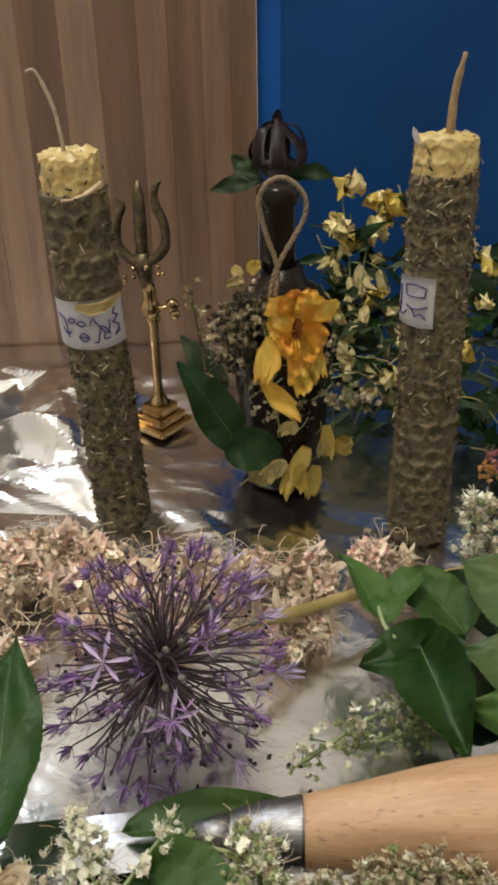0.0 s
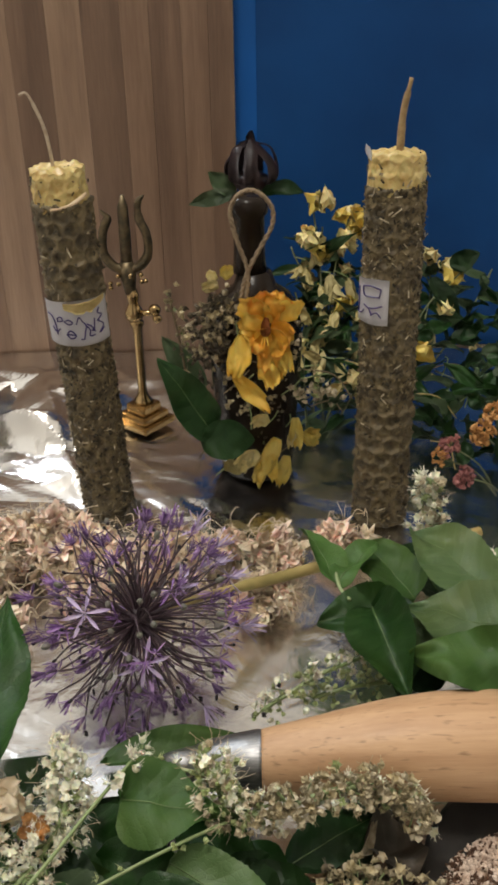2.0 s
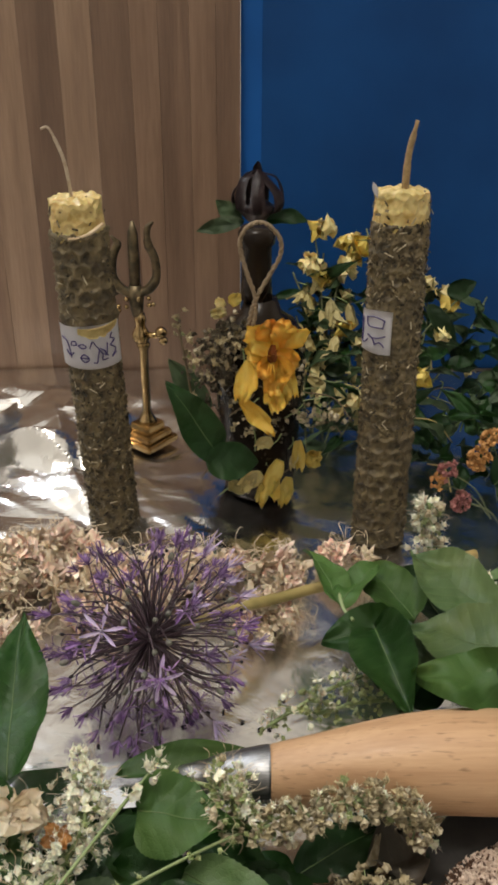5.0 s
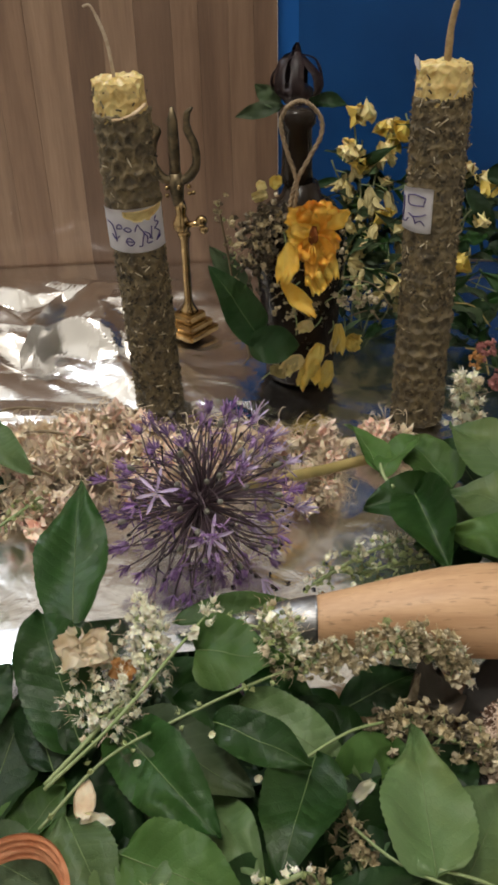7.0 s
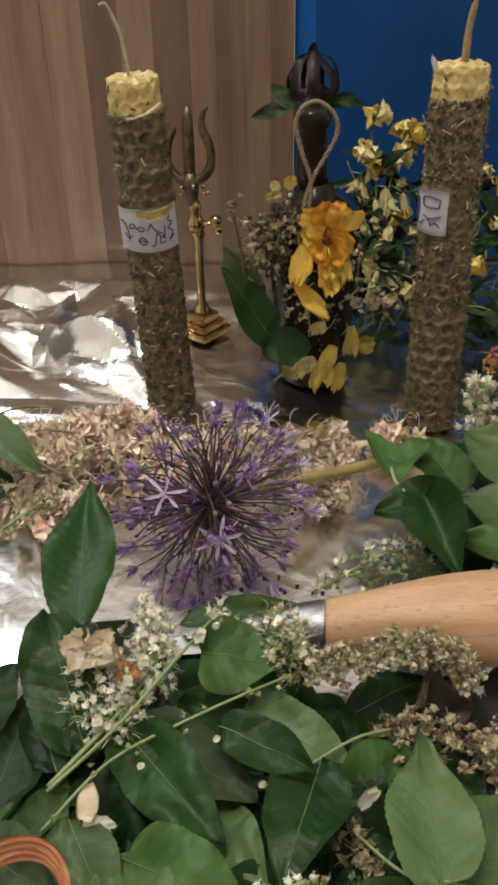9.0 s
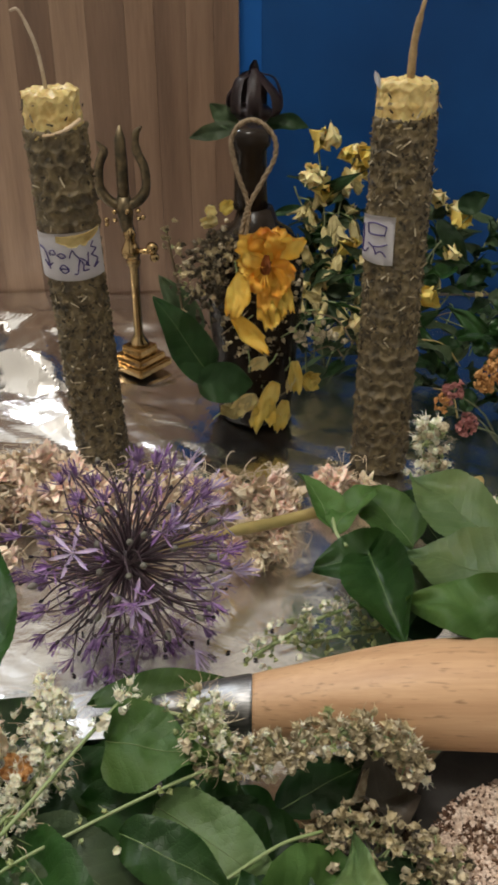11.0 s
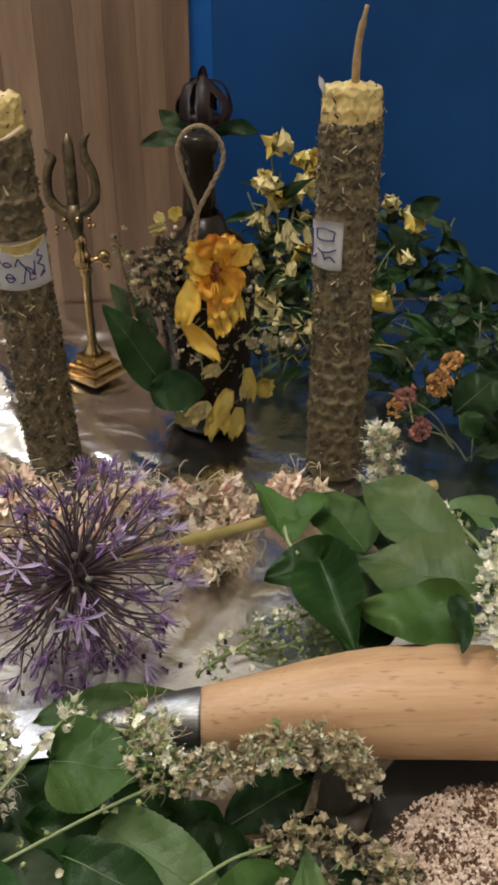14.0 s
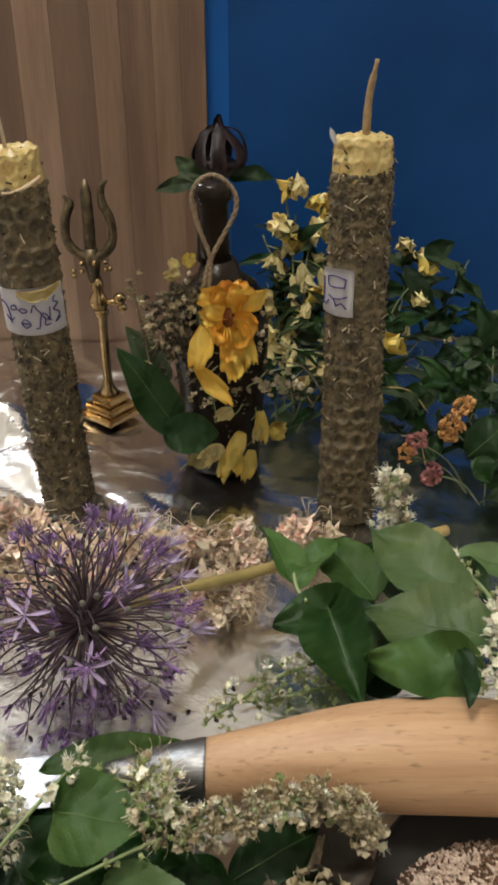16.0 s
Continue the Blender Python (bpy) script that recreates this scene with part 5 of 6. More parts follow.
def pedicel_mesh(bend):
    bm = bmesh.new()
    tube(bm, curve_points([(0, 0, 0), (0.35, bend * 0.1, 0.02), (0.7, bend * 0.12, 0.0), (1, 0, 0)], 4), [0.0095 * (1.25 - 0.035 * i) for i in range(13)], 5)
    me = bpy.data.meshes.new("pedicel")
    bm.to_mesh(me)
    bm.free()
    me.materials.append(M_PEDICEL)
    me.polygons.foreach_set("use_smooth", [True] * len(me.polygons))
    return me


def star_mesh(mat, seed, tilt, length, width, petals=6):
    bm = bmesh.new()
    r = random.Random(seed)
    for k in range(petals):
        loose = 8 if petals == 6 else 34
        m = pose(0, 0, 0, 0, 0, 360 / petals * k + r.uniform(-loose, loose)) @ pose(0, 0, 0, r.uniform(-12, 12), -tilt + r.uniform(-2, 2) * loose, 0)
        petal(bm, m, length * r.uniform(0.85, 1.1), width, 0.5, 0.15, 0.25, 6, 2, r.uniform(0, 6), r.uniform(-0.12, 0.12) * (1 if petals == 6 else 4))
    for k in range(5):
        a = k * 1.25
        tube(bm, [(0, 0, 0), (0.0022 * math.cos(a), 0.0022 * math.sin(a), 0.0035)], 0.00018, 4)
    weld(bm, 0.0006)
    me = bpy.data.meshes.new("star")
    bm.to_mesh(me)
    bm.free()
    me.materials.append(mat)
    me.polygons.foreach_set("use_smooth", [True] * len(me.polygons))
    return me


def tip_mesh(mat, radius, name):
    bm = bmesh.new()
    bmesh.ops.create_icosphere(bm, subdivisions=2, radius=radius)
    me = bpy.data.meshes.new(name)
    bm.to_mesh(me)
    bm.free()
    me.materials.append(mat)
    me.polygons.foreach_set("use_smooth", [True] * len(me.polygons))
    return me


PEDI = [pedicel_mesh(b) for b in (-1, -0.5, 0, 0.5, 1)]
STAR_OPEN = [star_mesh(M_LILAC, 400 + k, 8, 0.0086, 0.0013) for k in range(2)]
STAR_WILT = [star_mesh(M_PURPLE, 410 + k, (15, 40, 60, 78, -25)[k], 0.0058, 0.0007, 9) for k in range(5)]
STAR_PALE = [star_mesh(M_LILAC, 420 + k, 68, 0.008, 0.0008, 8) for k in range(2)]
OVARY, SEED = tip_mesh(M_OVARY, 0.00115, "ovary"), tip_mesh(M_SEED, 0.0006, "anther")
r = random.Random(9)
count = 200
for k in range(count):
    zz = 1 - 2 * (k + 0.5) / count
    a = k * 2.39996
    d = Vector((math.sqrt(1 - zz * zz) * math.cos(a), math.sqrt(1 - zz * zz) * math.sin(a), zz))
    d = (d + Vector((r.uniform(-0.14, 0.14), r.uniform(-0.14, 0.14), r.uniform(-0.14, 0.14)))).normalized()
    L = AR * r.uniform(0.72, 1.02)
    if AC.z + d.z * L < 0.002:
        L = min(L, (AC.z - 0.002) / max(0.01, -d.z))
    p = AC + d * L
    m = basis(AC, d, Vector((0, 0, 1)) if abs(d.z) < 0.9 else Vector((1, 0, 0)), r.uniform(0, 360))
    part("pedicel", r.choice(PEDI), None, allium, m=m @ Matrix.Diagonal((L, 0.034, 0.034, 1)))
    facing = Matrix.Translation(p) @ d.to_track_quat("Z", "Y").to_matrix().to_4x4() @ Matrix.Rotation(r.uniform(0, 6.28), 4, "Z")
    q = r.random()
    toward = d.z * 0.6 - d.y * 0.8 > 0.3
    if toward and q > 0.16:
        part("ovary" if q > 0.7 else "anther", OVARY if q > 0.7 else SEED, None, allium, m=facing @ Matrix.Diagonal((0.9, 0.9, 1.5, 1)))
    elif q < 0.85:
        part("floret", r.choice(STAR_WILT + (STAR_PALE * 2 if d.x > 0.5 else [])), None, allium, m=facing)
        if r.random() < 0.55:
            part("floret", r.choice(STAR_WILT), None, allium, m=Matrix.Translation((r.uniform(-0.003, 0.003), r.uniform(-0.003, 0.003), r.uniform(0, 0.003))) @ facing @ Matrix.Diagonal((0.7, 0.7, 0.7, 1)))
    else:
        part("anther", SEED, None, allium, m=facing)
        part("anther", SEED, None, allium, m=Matrix.Translation((0.001, 0.0012, 0.0008)) @ facing)
for k, star in enumerate(((-0.0386, 0.1617, 0.0501), (-0.0206, 0.1531, 0.0378))):
    s = Vector(star)
    d = (Vector((0.01, -0.04, 0.22)) - s).normalized() * 0.75 + (s - AC).normalized() * 0.5
    part("pedicel", PEDI[2], None, allium, m=basis(AC, s - AC, (0, 0, 1)) @ Matrix.Diagonal(((s - AC).length, 0.034, 0.034, 1)))
    part("open_floret", STAR_OPEN[k], None, allium, "pale lilac six-pointed star floret", m=Matrix.Translation(s) @ d.to_track_quat("Z", "Y").to_matrix().to_4x4() @ Matrix.Rotation(0.3 + k, 4, "Z"))
for k, (ux, uy, uz) in enumerate(((-0.8, -0.35, 0.1), (0.75, -0.3, 0.25), (-0.2, -0.5, -0.85), (-0.7, 0.2, 0.65))):
    d = Vector((ux, uy, uz)).normalized()
    p = AC + d * AR * 0.95
    p.z = max(0.004, p.z)
    part("floret", STAR_WILT[k], None, allium, m=Matrix.Translation(p) @ (d + Vector((0, -0.4, 0.3))).to_track_quat("Z", "Y").to_matrix().to_4x4() @ Matrix.Rotation(k * 0.8, 4, "Z") @ Matrix.Diagonal((0.75, 0.75, 0.75, 1)))
for pt in ((-0.0377, 0.2050, 0.0539), (-0.0320, 0.1650, 0.0507), (-0.0311, 0.1600, 0.0444)):
    part("ovary", OVARY, None, allium, m=Matrix.Translation(pt) @ Matrix.Diagonal((0.9, 0.9, 1.2, 1)))


# black seeds shed on the foil beside the head
r = random.Random(31)
shed = thing("shed_anthers", (0.005, 0.16, 0.0), "tiny black anthers shed on the foil", "seeds")
for k in range(34):
    x, y = r.uniform(-0.06, 0.022), r.uniform(0.145, 0.185)
    part("anther", SEED, None, shed, m=Matrix.Translation((x, y, foil_height(x, y) + 0.0006)) @ Matrix.Rotation(r.uniform(0, 3), 4, "Z") @ Matrix.Diagonal((1.6, 0.8, 0.7, 1)))

# ---- knife ----
knife = thing("knife", (0.06, 0.133, 0.012), "kitchen knife with curved beech handle and steel ferrule", "knife")


def handle_bm():
    bm = bmesh.new()
    #       x,      y,      z,     half width y, half height z
    line = ((0.0132, 0.1328, 0.0190, 0.0090, 0.0090), (0.0157, 0.1328, 0.0192, 0.0096, 0.0096), (0.030, 0.1330, 0.0210, 0.0112, 0.0112), (0.046, 0.1335, 0.0229, 0.0136, 0.0135),
            (0.062, 0.1342, 0.0236, 0.0152, 0.0150), (0.080, 0.1345, 0.0234, 0.0158, 0.0154), (0.098, 0.1345, 0.0222, 0.0157, 0.0153), (0.116, 0.1345, 0.0200, 0.0153, 0.0149),
            (0.132, 0.1345, 0.0172, 0.0151, 0.0147), (0.143, 0.1340, 0.0160, 0.0136, 0.0132), (0.148, 0.1340, 0.0157, 0.0085, 0.0082))
    rings = []
    for x, y, z, a, b in line:
        rings.append([bm.verts.new((x, y + a * math.cos(t), z + b * math.sin(t))) for t in [2 * math.pi * k / 32 for k in range(32)]])
    for p, q in zip(rings, rings[1:]):
        for k in range(32):
            bm.faces.new((p[k], p[(k + 1) % 32], q[(k + 1) % 32], q[k]))
    bm.faces.new(rings[0])
    bm.faces.new(rings[-1][::-1])
    return bm


grip = part("handle", handle_bm(), M_HANDLE, knife, "smooth pale beech handle")
sub = grip.modifiers.new("smooth", "SUBSURF")
sub.levels = sub.render_levels = 1
fer = bmesh.new()
fx = ((-0.0053, 0.1334, 0.0160, 0.0066), (-0.0043, 0.1334, 0.0161, 0.0070), (-0.001, 0.1332, 0.0168, 0.0078), (0.007, 0.1330, 0.0181, 0.0087), (0.0126, 0.1328, 0.0189, 0.0093), (0.0136, 0.1328, 0.0190, 0.0091))
rings = [[fer.verts.new((x, y + a * math.cos(t), z + a * math.sin(t))) for t in [2 * math.pi * k / 36 for k in range(36)]] for x, y, z, a in fx]
for p, q in zip(rings, rings[1:]):
    for k in range(36):
        fer.faces.new((p[k], p[(k + 1) % 36], q[(k + 1) % 36], q[k]))
fer.faces.new(rings[0])
fer.faces.new(rings[-1][::-1])
part("ferrule", fer, M_STEEL, knife, "brushed steel ferrule")
part("tang", tube(bmesh.new(), [(-0.0145, 0.1348, 0.0155), (-0.010, 0.1345, 0.016), (-0.004, 0.134, 0.017)], [0.0042, 0.0048, 0.0055], 16), M_STEEL, knife)


def blade_bm():
    bm = bmesh.new()
    n = 26
    prev = None
    for i in range(n + 1):
        u = i / n
        x = -0.012 - 0.12 * u
        yc = 0.1347 - 0.004 * u
        w = 0.0085 * (1 if u < 0.75 else max(0.05, 1 - ((u - 0.75) / 0.25) ** 2))
        z = 0.0155 - 0.0115 * u
        th = 0.0011 * (1 - 0.6 * u)
        ring = [bm.verts.new(c) for c in ((x, yc + w, z + th), (x, yc - w * 0.2, z + th), (x, yc - w, z), (x, yc - w * 0.2, z - th), (x, yc + w, z - th))]
        if prev:
            for k in range(5):
                bm.faces.new((prev[k], prev[(k + 1) % 5], ring[(k + 1) % 5], ring[k]))
        else:
            bm.faces.new(ring)
        prev = ring
    bm.faces.new(prev[::-1])
    return bm


part("blade", blade_bm(), M_BLADE, knife, "bright steel blade", smooth=False)


# ---- leafy sprig on the near right ----
right_sprig = thing("leafy_sprig", (0.08, 0.19, 0.02), "sprig of glossy oval green leaves lying above the knife", "leaves", "leafy sprigs")
leaf(right_sprig, (0.0970, 0.1560, 0.0420), (0.0610, 0.1830, 0.0360), 0.0240, 0, 0.12, 0.12, M_LEAF_LIGHT)
leaf(right_sprig, (0.0933, 0.1818, 0.0360), (0.0676, 0.2167, 0.0420), 0.0235, 4, 0.1, 0.16, M_LEAF_LIGHT)
leaf(right_sprig, (0.0912, 0.1475, 0.0400), (0.0586, 0.1584, 0.0360), 0.0180, -14, 0.12, 0.2, M_LEAF, rib=False, wave=0.4)
leaf(right_sprig, (0.0513, 0.1874, 0.0300), (0.0575, 0.1465, 0.0300), 0.0195, 20, 0.08, 0.85, M_LEAF_DEEP)
leaf(right_sprig, (0.0613, 0.1914, 0.0240), (0.0334, 0.1862, 0.0260), 0.0185, -8, 0.1, 0.3, M_LEAF_DEEP)
leaf(right_sprig, (0.0587, 0.2012, 0.0220), (0.0569, 0.1546, 0.0240), 0.0190, -10, 0.1, 0.1, M_LEAF_DARK, rib=False)
leaf(right_sprig, (0.0752, 0.1731, 0.0220), (0.0603, 0.1826, 0.0280), 0.0170, 10, 0.1, 0.1, M_LEAF_LIGHT, rib=False)
leaf(right_sprig, (0.0405, 0.2022, 0.0280), (0.0307, 0.2329, 0.0340), 0.0130, 30, 0.1, 0.35, M_LEAF)
leaf(right_sprig, (0.0409, 0.2016, 0.0280), (0.0569, 0.2230, 0.0330), 0.0120, -25, 0.1, 0.3, M_LEAF)
leaf(right_sprig, (0.0683, 0.2010, 0.0220), (0.0536, 0.2294, 0.0280), 0.0200, 0, 0.1, 0.2, M_LEAF)
leaf(right_sprig, (0.0810, 0.2055, 0.0180), (0.0660, 0.2311, 0.0240), 0.0190, 0, 0.1, 0.2, M_LEAF_DARK)
leaf(right_sprig, (0.0842, 0.1504, 0.0470), (0.0831, 0.1321, 0.0440), 0.0065, -20, 0.1, 0.2, M_LEAF_DARK, rib=False)
leaf(right_sprig, (0.1246, 0.2210, 0.0200), (0.0966, 0.2250, 0.0240), 0.0130, 0, 0.1, 0.2, M_LEAF_LIGHT)
leaf(right_sprig, (0.1345, 0.2118, 0.0180), (0.1135, 0.2272, 0.0220), 0.0170, 0, 0.1, 0.2, M_LEAF_DARK)
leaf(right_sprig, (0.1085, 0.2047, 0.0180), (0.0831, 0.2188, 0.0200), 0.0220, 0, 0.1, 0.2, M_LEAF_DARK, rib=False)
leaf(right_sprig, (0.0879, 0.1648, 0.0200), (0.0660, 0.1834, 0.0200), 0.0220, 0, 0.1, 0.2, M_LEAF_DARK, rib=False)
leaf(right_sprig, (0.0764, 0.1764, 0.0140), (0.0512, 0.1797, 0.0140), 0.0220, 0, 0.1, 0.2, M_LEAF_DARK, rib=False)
leaf(right_sprig, (0.1338, 0.1865, 0.0300), (0.1134, 0.1928, 0.0300), 0.0200, 0, 0.1, 0.2, M_LEAF, rib=False)
for pts in ([(0.0986, 0.1566, 0.0410), (0.1103, 0.1546, 0.0360), (0.1292, 0.1534, 0.0300)], [(0.0444, 0.1925, 0.0290), (0.0416, 0.1991, 0.0290), (0.0406, 0.2070, 0.0300)],
            [(0.0454, 0.2034, 0.0200), (0.0677, 0.1934, 0.0160), (0.1009, 0.1662, 0.0300)], [(0.0933, 0.1818, 0.0360), (0.0992, 0.1696, 0.0360), (0.1051, 0.1595, 0.0360)]):
    part("stalk", tube(bmesh.new(), curve_points(pts, 6), 0.0007, 6), M_STEM, right_sprig)


# ---- white flower spikes ----
def white_spike(name, label, spine, radius, n, meshes, seed, size=(0.7, 1.25), group="white flower sprays", stem_r=0.0007, tail=0, fluff=0):
    r = random.Random(seed)
    t = thing(name, spine[0], label, "flower", group)
    line = curve_points(spine, 10)
    part("stalk", tube(bmesh.new(), line, stem_r, 6), M_STEM, t)
    use = line[tail:]
    for k in range(n):
        i = r.randrange(len(use))
        taper = 1 - 0.35 * abs(2 * i / max(1, len(use) - 1) - 1)
        d = Vector((r.gauss(0, 1), r.gauss(0, 1), r.gauss(0.2, 1))).normalized()
        p = use[i] + d * radius * taper * r.uniform(0.35, 1.0)
        p.z = max(0.0025, p.z)
        s = r.uniform(*size)
        m = Matrix.Translation(p) @ (d + Vector((0, -0.4, 0.4))).to_track_quat("Z", "Y").to_matrix().to_4x4() @ Matrix.Rotation(r.uniform(0, 6), 4, "Z") @ Matrix.Diagonal((s, s, s, 1))
        part("floret", r.choice(meshes), None, t, m=m)
        if k % 3 == 0:
            part("floret_stalk", tube(bmesh.new(), [use[i], p], 0.00025, 4), M_STEM, t)
    if fluff:
        bm = bmesh.new()
        for k in range(fluff):
            i = r.randrange(len(use))
            d = Vector((r.gauss(0, 1), r.gauss(0, 1), r.gauss(0.2, 1))).normalized()
            p = use[i] + d * radius * 0.8
            tube(bm, curve_points([p, p + d * 0.002 + Vector((0.0008, 0, 0.0004)), p + d * 0.0042], 3), 0.00007, 3)
        tagged(part("filament", bm, M_FILAMENT, t), kind="stuff")
    return t


white_spike("white_flower_spike", "upright cream-white flower spike behind the green leaves", [(0.084, 0.2415, 0.004), (0.082, 0.241, 0.018), (0.0795, 0.239, 0.033), (0.078, 0.238, 0.049)], 0.0080, 170, WHITE_MESH[1:] * 2 + DRYCREAM_MESH + BUD_MESH[:1], 501, size=(0.9, 1.5), fluff=50)
white_spike("white_flower_spray", "cream-white flower spray lying by the leaves", [(0.0936, 0.2152, 0.0300), (0.0992, 0.1986, 0.0340), (0.1026, 0.1829, 0.0360), (0.1033, 0.1698, 0.0380)], 0.0048, 60, WHITE_MESH + BUD_MESH, 502)
white_spike("white_flower_spray", "thick cream-white flower spray beside the knife handle", [(0.1061, 0.1779, 0.0400), (0.1018, 0.1580, 0.0440), (0.0976, 0.1399, 0.0440), (0.1035, 0.1372, 0.0360)], 0.0108, 210, WHITE_MESH * 2 + BUD_MESH[:1], 503, fluff=60)
white_spike("budding_spray", "green-white budding spray on the foil behind the knife", [(0.0138, 0.1633, 0.0080), (0.0236, 0.1684, 0.0110), (0.0345, 0.1758, 0.0120), (0.0488, 0.1832, 0.0120)], 0.0078, 90, BUD_MESH * 2 + WHITE_MESH, 504)
white_spike("budding_spray", "green-white budding spray shaded under the leaves", [(0.0308, 0.1707, 0.0060), (0.0436, 0.1733, 0.0080), (0.0566, 0.1755, 0.0080)], 0.0075, 60, BUD_MESH, 505)
white_spike("white_flower_spray", "fluffy cream-white flower spray with fine filaments", [(-0.0613, 0.0724, 0.0200), (-0.0498, 0.0838, 0.0260), (-0.0405, 0.0986, 0.0280), (-0.0372, 0.1122, 0.0300), (-0.0392, 0.1233, 0.0340)], 0.0092, 210, WHITE_MESH * 3 + BUD_MESH[:1], 506, size=(0.6, 1.1), tail=13, fluff=130)
white_spike("white_flower_spray", "fluffy cream-white flower spray with fine filaments", [(-0.0501, 0.0898, 0.0240), (-0.0536, 0.1013, 0.0260), (-0.0505, 0.1149, 0.0270)], 0.009, 110, WHITE_MESH * 3 + DRYCREAM_MESH[:2], 507, size=(0.6, 1.1), fluff=80)
white_spike("flower_stalk", "long green flower stalk lying over the leaves", [(-0.0601, 0.0595, 0.0200), (-0.0454, 0.0766, 0.0250), (-0.0263, 0.0888, 0.0270), (-0.0033, 0.1018, 0.0280), (0.0195, 0.1121, 0.0290)], 0.003, 16, BUD_MESH, 508, stem_r=0.00045)
white_spike("flower_stalk", "green stalk running up through the white spray", [(-0.0594, 0.0668, 0.0260), (-0.0431, 0.0820, 0.0330), (-0.0293, 0.1059, 0.0340), (-0.0186, 0.1233, 0.0350)], 0.0025, 14, WHITE_MESH, 509, stem_r=0.0005, tail=22)
white_spike("flower_stalk", "thin pale stalk with small buds across the steel ferrule", [(-0.0186, 0.1223, 0.0300), (-0.0109, 0.1207, 0.0310), (0.0000, 0.1163, 0.0330)], 0.003, 12, BUD_MESH + WHITE_MESH, 510, stem_r=0.0006)
white_spike("spidery_flower_cluster", "green-white spidery flower cluster on the ferrule", [(-0.0018, 0.1221, 0.0330), (0.0018, 0.1128, 0.0340), (0.0062, 0.1074, 0.0310)], 0.0076, 140, BUD_MESH * 3 + DRYCREAM_MESH + WHITE_MESH, 511, size=(0.7, 1.3), fluff=110)
white_spike("dried_flower_spike", "dried greenish-cream flower spike leaning on the knife handle", [(0.0028, 0.1074, 0.0260), (0.0176, 0.1085, 0.0290), (0.0333, 0.1124, 0.0320), (0.0478, 0.1141, 0.0290), (0.0558, 0.1103, 0.0220)], 0.0064, 300, DRY_MESH * 2 + DRYCREAM_MESH * 2 + BUD_MESH[:1] + WHITE_MESH[2:], 512, size=(0.7, 1.2))
white_spike("white_flower_spray", "small white florets at the end of the dried spike", [(0.0536, 0.1160, 0.0260), (0.0565, 0.1137, 0.0210), (0.0584, 0.1141, 0.0160)], 0.0025, 16, WHITE_MESH, 513)
white_spike("dried_flower_spike", "brownish dried flower spike on the foil near the grain", [(0.0282, 0.0964, 0.0100), (0.0404, 0.0983, 0.0120), (0.0515, 0.0924, 0.0130), (0.0648, 0.0904, 0.0120)], 0.0088, 190, DRY_MESH + DRYCREAM_MESH[:1] + DARKDRY_MESH[:1], 514, size=(0.7, 1.3))
white_spike("dried_flower_spike", "brownish dried flower spike among the leaves", [(0.0167, 0.0708, 0.0100), (0.0201, 0.0623, 0.0120), (0.0219, 0.0538, 0.0120)], 0.006, 60, DRY_MESH + BUD_MESH[:1], 515)
white_spike("budding_spray", "white budding spray at the table edge", [(-0.0388, 0.0323, 0.0260), (-0.0270, 0.0387, 0.0280), (-0.0265, 0.0343, 0.0280)], 0.004, 18, BUD_MESH, 516)
white_spike("budding_spray", "white budding spray at the table edge", [(-0.0226, 0.0340, 0.0240), (-0.0076, 0.0384, 0.0260), (0.0064, 0.0449, 0.0260)], 0.003, 22, BUD_MESH + WHITE_MESH, 517, stem_r=0.0007)
white_spike("budding_spray", "white budding spray at the table edge", [(-0.0020, 0.0398, 0.0180), (0.0065, 0.0418, 0.0200), (0.0109, 0.0466, 0.0200)], 0.005, 30, BUD_MESH + DRY_MESH, 518)
white_spike("white_flower_spray", "small cream flower spray beside the tall leaf", [(-0.1070, 0.1888, 0.0120), (-0.0985, 0.1976, 0.0140), (-0.0917, 0.2048, 0.0160)], 0.006, 40, BUD_MESH + DRYCREAM_MESH, 519)
white_spike("white_flower_spray", "small cream flower spray beside the tall leaf", [(-0.1179, 0.1587, 0.0140), (-0.1110, 0.1705, 0.0180), (-0.1043, 0.1750, 0.0200)], 0.006, 46, WHITE_MESH, 520)
white_spike("white_flower_spray", "small cream flower spray low among dark leaves", [(-0.0895, 0.0877, 0.0100), (-0.0847, 0.0872, 0.0120), (-0.0760, 0.0772, 0.0120)], 0.004, 16, BUD_MESH + WHITE_MESH, 521)

# loose cream petals among the sprays
for k, (a, b, w, mat) in enumerate((((-0.0505, 0.0721, 0.0220), (-0.0476, 0.0602, 0.0220), 0.006, M_CREAM),
                                   ((-0.0496, 0.0617, 0.0210), (-0.0407, 0.0604, 0.0220), 0.0045, M_WHITE), ((0.0209, 0.0712, 0.0160), (0.0261, 0.0733, 0.0220), 0.0034, M_WHITE))):
    t = thing("loose_petal", a, "single curled dry petal lying among the leaves", "petal", "loose petals")
    single_petal(t, mat, a, b, w, 0.3, 0.6, (0, -0.6, 1), 20 + k)
M_IVORY = material("ivory_petal", (0.9, 0.82, 0.66), (0.84, 0.7, 0.5), scale=150, rough=0.6, sss=0.15, bump=0.3)
r = random.Random(71)
